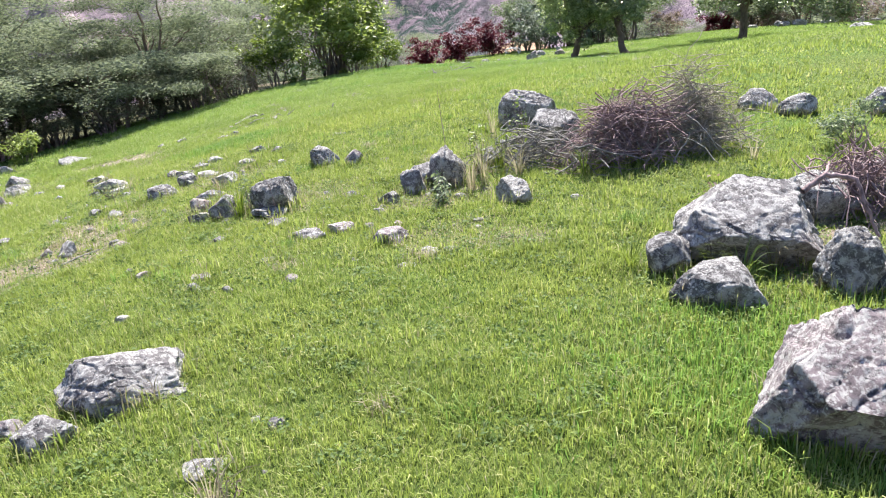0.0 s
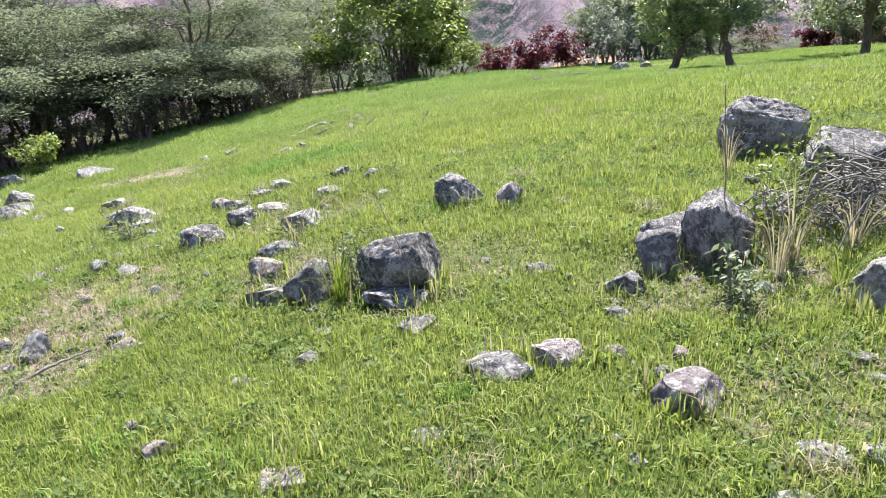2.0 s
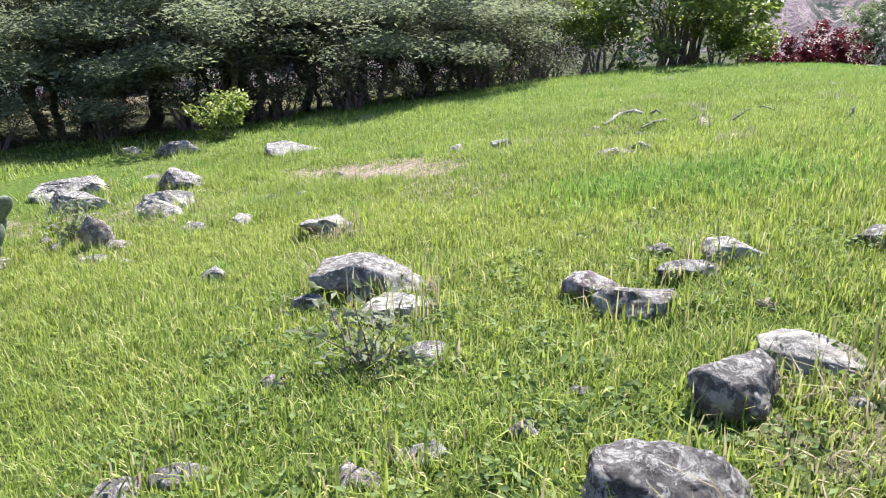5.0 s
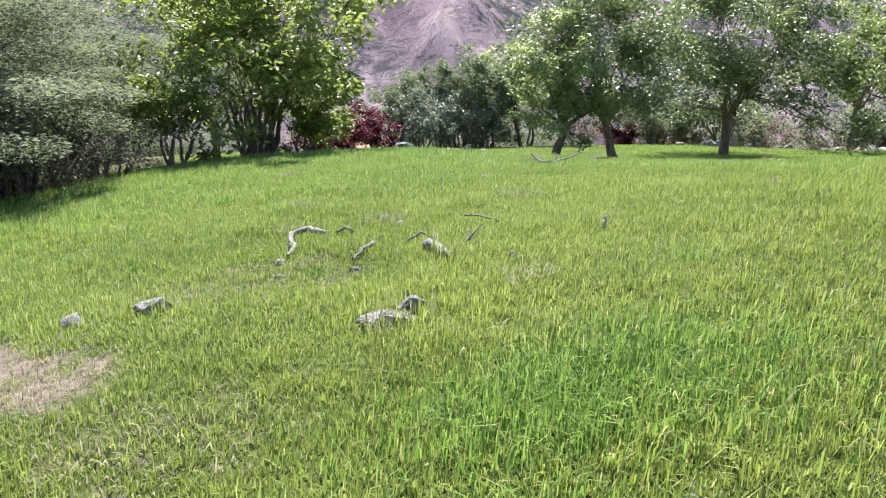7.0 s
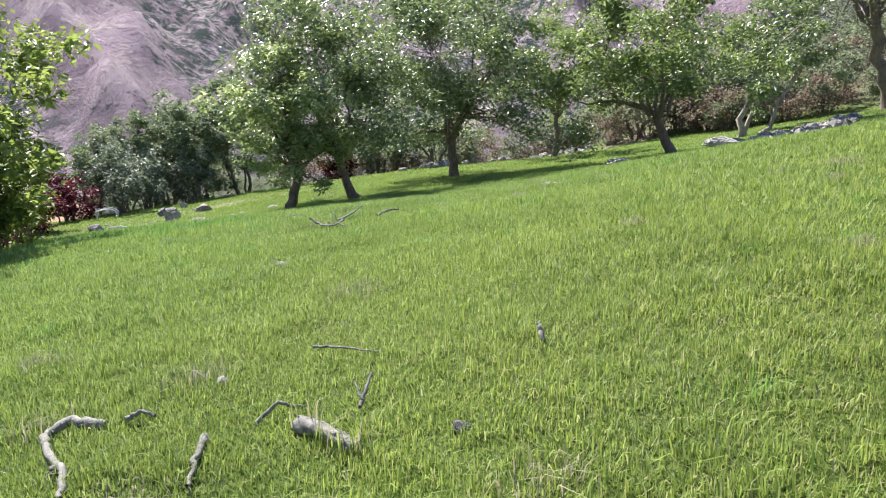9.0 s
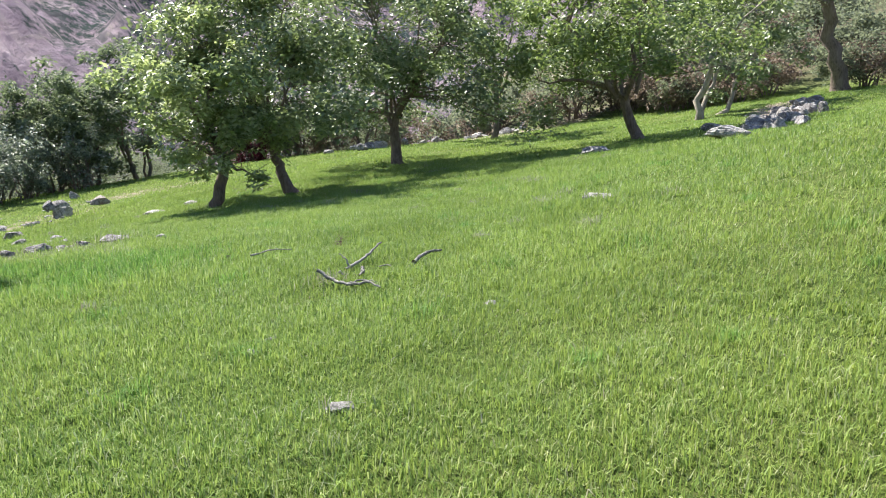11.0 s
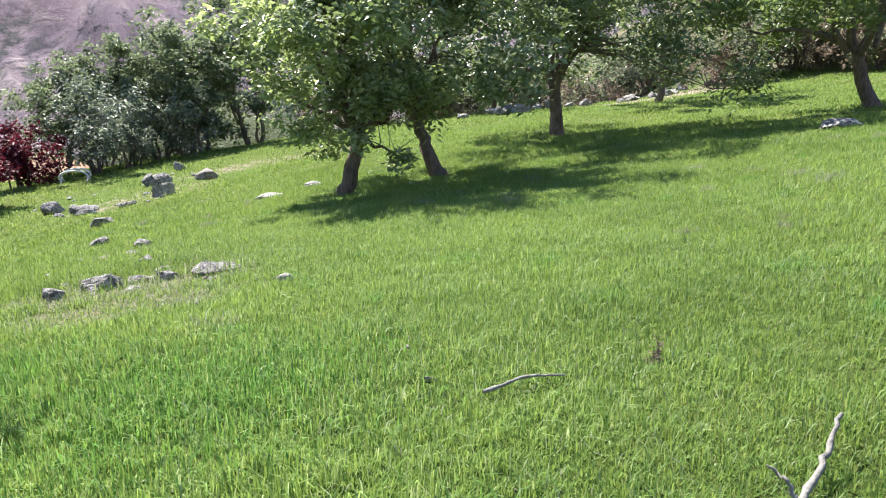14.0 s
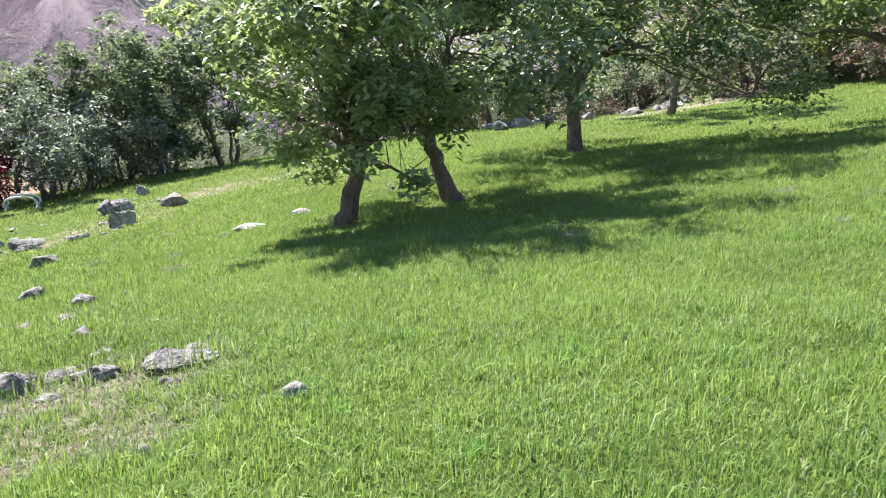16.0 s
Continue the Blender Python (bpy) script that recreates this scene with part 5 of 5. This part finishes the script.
# ---- white tube frame by the red bush ----
def build_frame(x, y):
    root = empty("white_bench_frame", pose(x, y, height(x, y), 0, 0, -30), "white painted tubular frame standing by the red bush", "frame")
    for k in (0, 1):
        tube = Tubes(8)
        s = np.linspace(0, math.pi, 14)
        tube.line(np.stack([0.34 * np.cos(s), np.full(14, 0.35 * k), 0.1 + 0.2 * np.sin(s) ** 0.6], -1), np.full(14, 0.026))
        tube.build("hoop", WHITE, root)
    for a in (-0.32, 0.32):
        leg = Tubes(8)
        leg.line([(a, 0, 0), (a, 0.17, 0.12), (a, 0.35, 0)], [0.03, 0.03, 0.03])
        leg.build("leg", WHITE, root)


build_frame(5.9, 41.0)

# ---- the low stone wall at the top of the field ----
r_wall = np.random.default_rng(17)
for k in range(46):
    s = k / 45
    rock(14.6 + 11.0 * s + r_wall.normal(0, 0.25), 22.3 + 2.2 * s + r_wall.normal(0, 0.4), r_wall.uniform(0.22, 0.6), r_wall.uniform(0.2, 0.45), r_wall.uniform(0.12, 0.34), r_wall.uniform(0, 360), ("grey", "pale", "grey", "dark")[k % 4])
for k in range(26):
    s = k / 25
    rock(17.0 + 13.0 * s + r_wall.normal(0, 0.4), 38.6 - 2.2 * s + r_wall.normal(0, 0.35), r_wall.uniform(0.25, 0.7), r_wall.uniform(0.2, 0.5), r_wall.uniform(0.15, 0.35), r_wall.uniform(0, 360), ("pale", "grey")[k % 2])

# ---- rubble round the boulders ----
r_rubble = np.random.default_rng(23)
for cx, cy, reach, count in ((-1.9, 8.2, 0.7, 16), (0.3, 7.3, 0.7, 14), (1.2, 8.3, 0.8, 10), (2.5, 5.0, 0.6, 10), (-2.2, 9.9, 0.7, 14), (-3.4, 8.2, 0.7, 7), (-3.7, 7.5, 0.6, 4), (-5.3, 14.8, 0.8, 9), (0.1, 6.3, 0.6, 10), (-7.1, 13.2, 0.9, 14), (1.6, 26.2, 0.8, 12), (5.4, 36.0, 1.5, 12), (-2.7, 15.6, 0.8, 6), (-1.2, 3.6, 0.9, 6)):
    for k in range(count):
        size = r_rubble.uniform(0.03, 0.11)
        rock(cx + r_rubble.normal(0, reach * 0.6), cy + r_rubble.normal(0, reach * 0.6), size, size * r_rubble.uniform(0.6, 1.0), size * r_rubble.uniform(0.35, 0.7), r_rubble.uniform(0, 360), ("grey", "pale", "rust", "grey")[k % 4])

# ---- rank grass and scattered stones at the boulders' feet ----
for cx, cy, reach, count in ((4.6, 37.6, 1.3, 16), (6.6, 38.2, 1.6, 14), (2.4, 28.6, 0.9, 12), (1.8, 26.8, 0.7, 10), (-0.6, 6.9, 1.0, 12), (-4.4, 9.4, 0.9, 12), (-6.0, 12.9, 0.9, 10)):
    for k in range(count):
        size = r_rubble.uniform(0.05, 0.2)
        rock(cx + r_rubble.normal(0, reach * 0.6), cy + r_rubble.normal(0, reach * 0.6), size, size * r_rubble.uniform(0.6, 1.0), size * r_rubble.uniform(0.25, 0.5), r_rubble.uniform(0, 360), ("grey", "pale", "lilac", "grey")[k % 4])


def build_fringe():
    r = np.random.default_rng(29)
    for material, label, name, tall, k in ((GRASS, "rank green grass at the feet of the stones", "grass", 0.13, 300), (STRAW, "dry grass stems at the feet of the stones", "dry_grass", 0.17, 90)):
        xs, ys, hs = [], [], []
        for x, y, wide, deep, turn in rock_feet:
            if wide < 0.13 or x > 9 or y > 29:
                continue
            many = int(k * (wide + deep) * 0.8)
            a = r.uniform(0, 2 * math.pi, many)
            patch = np.sin(a * 2 + x * 7) + np.sin(a * 3 + y * 9) > -0.3
            a = a[patch]
            out = 0.47 + np.abs(r.normal(0, 0.06 / wide, len(a)))
            u, v = np.cos(a) * wide * out, np.sin(a) * deep * out
            xs.append(x + u * math.cos(turn) - v * math.sin(turn))
            ys.append(y + u * math.sin(turn) + v * math.cos(turn))
            hs.append(np.minimum(tall, 0.05 + 0.3 * wide) * r.uniform(0.35, 1.3, len(a)))
        x, y, z = np.concatenate(xs), np.concatenate(ys), np.concatenate(hs)
        blades(name, x, y, z, r.uniform(0.004, 0.009, len(x)), material, label, True, r, 0.45)


build_fringe()

for k, (x, y, tall, spread) in enumerate(((0.52, 7.4, 0.4, 0.22), (0.66, 7.55, 0.5, 0.25), (0.88, 8.0, 0.45, 0.25), (1.0, 7.6, 0.35, 0.25), (1.0, 9.5, 0.35, 0.2), (-1.72, 7.72, 0.4, 0.2), (-2.2, 9.1, 0.22, 0.2), (2.2, 4.7, 0.3, 0.25), (1.7, 5.0, 0.22, 0.2), (-1.05, 2.85, 0.25, 0.2), (3.2, 7.3, 0.3, 0.3), (1.6, 7.4, 0.28, 0.28))):
    build_weed(x, y, tall, spread, 26 if k % 3 else 34, 120 + k, WEED if k % 3 == 2 else STRAW, "tuft of tall green grass beside a boulder" if k % 3 == 2 else "tuft of tall dry grass beside a boulder", 0.006)
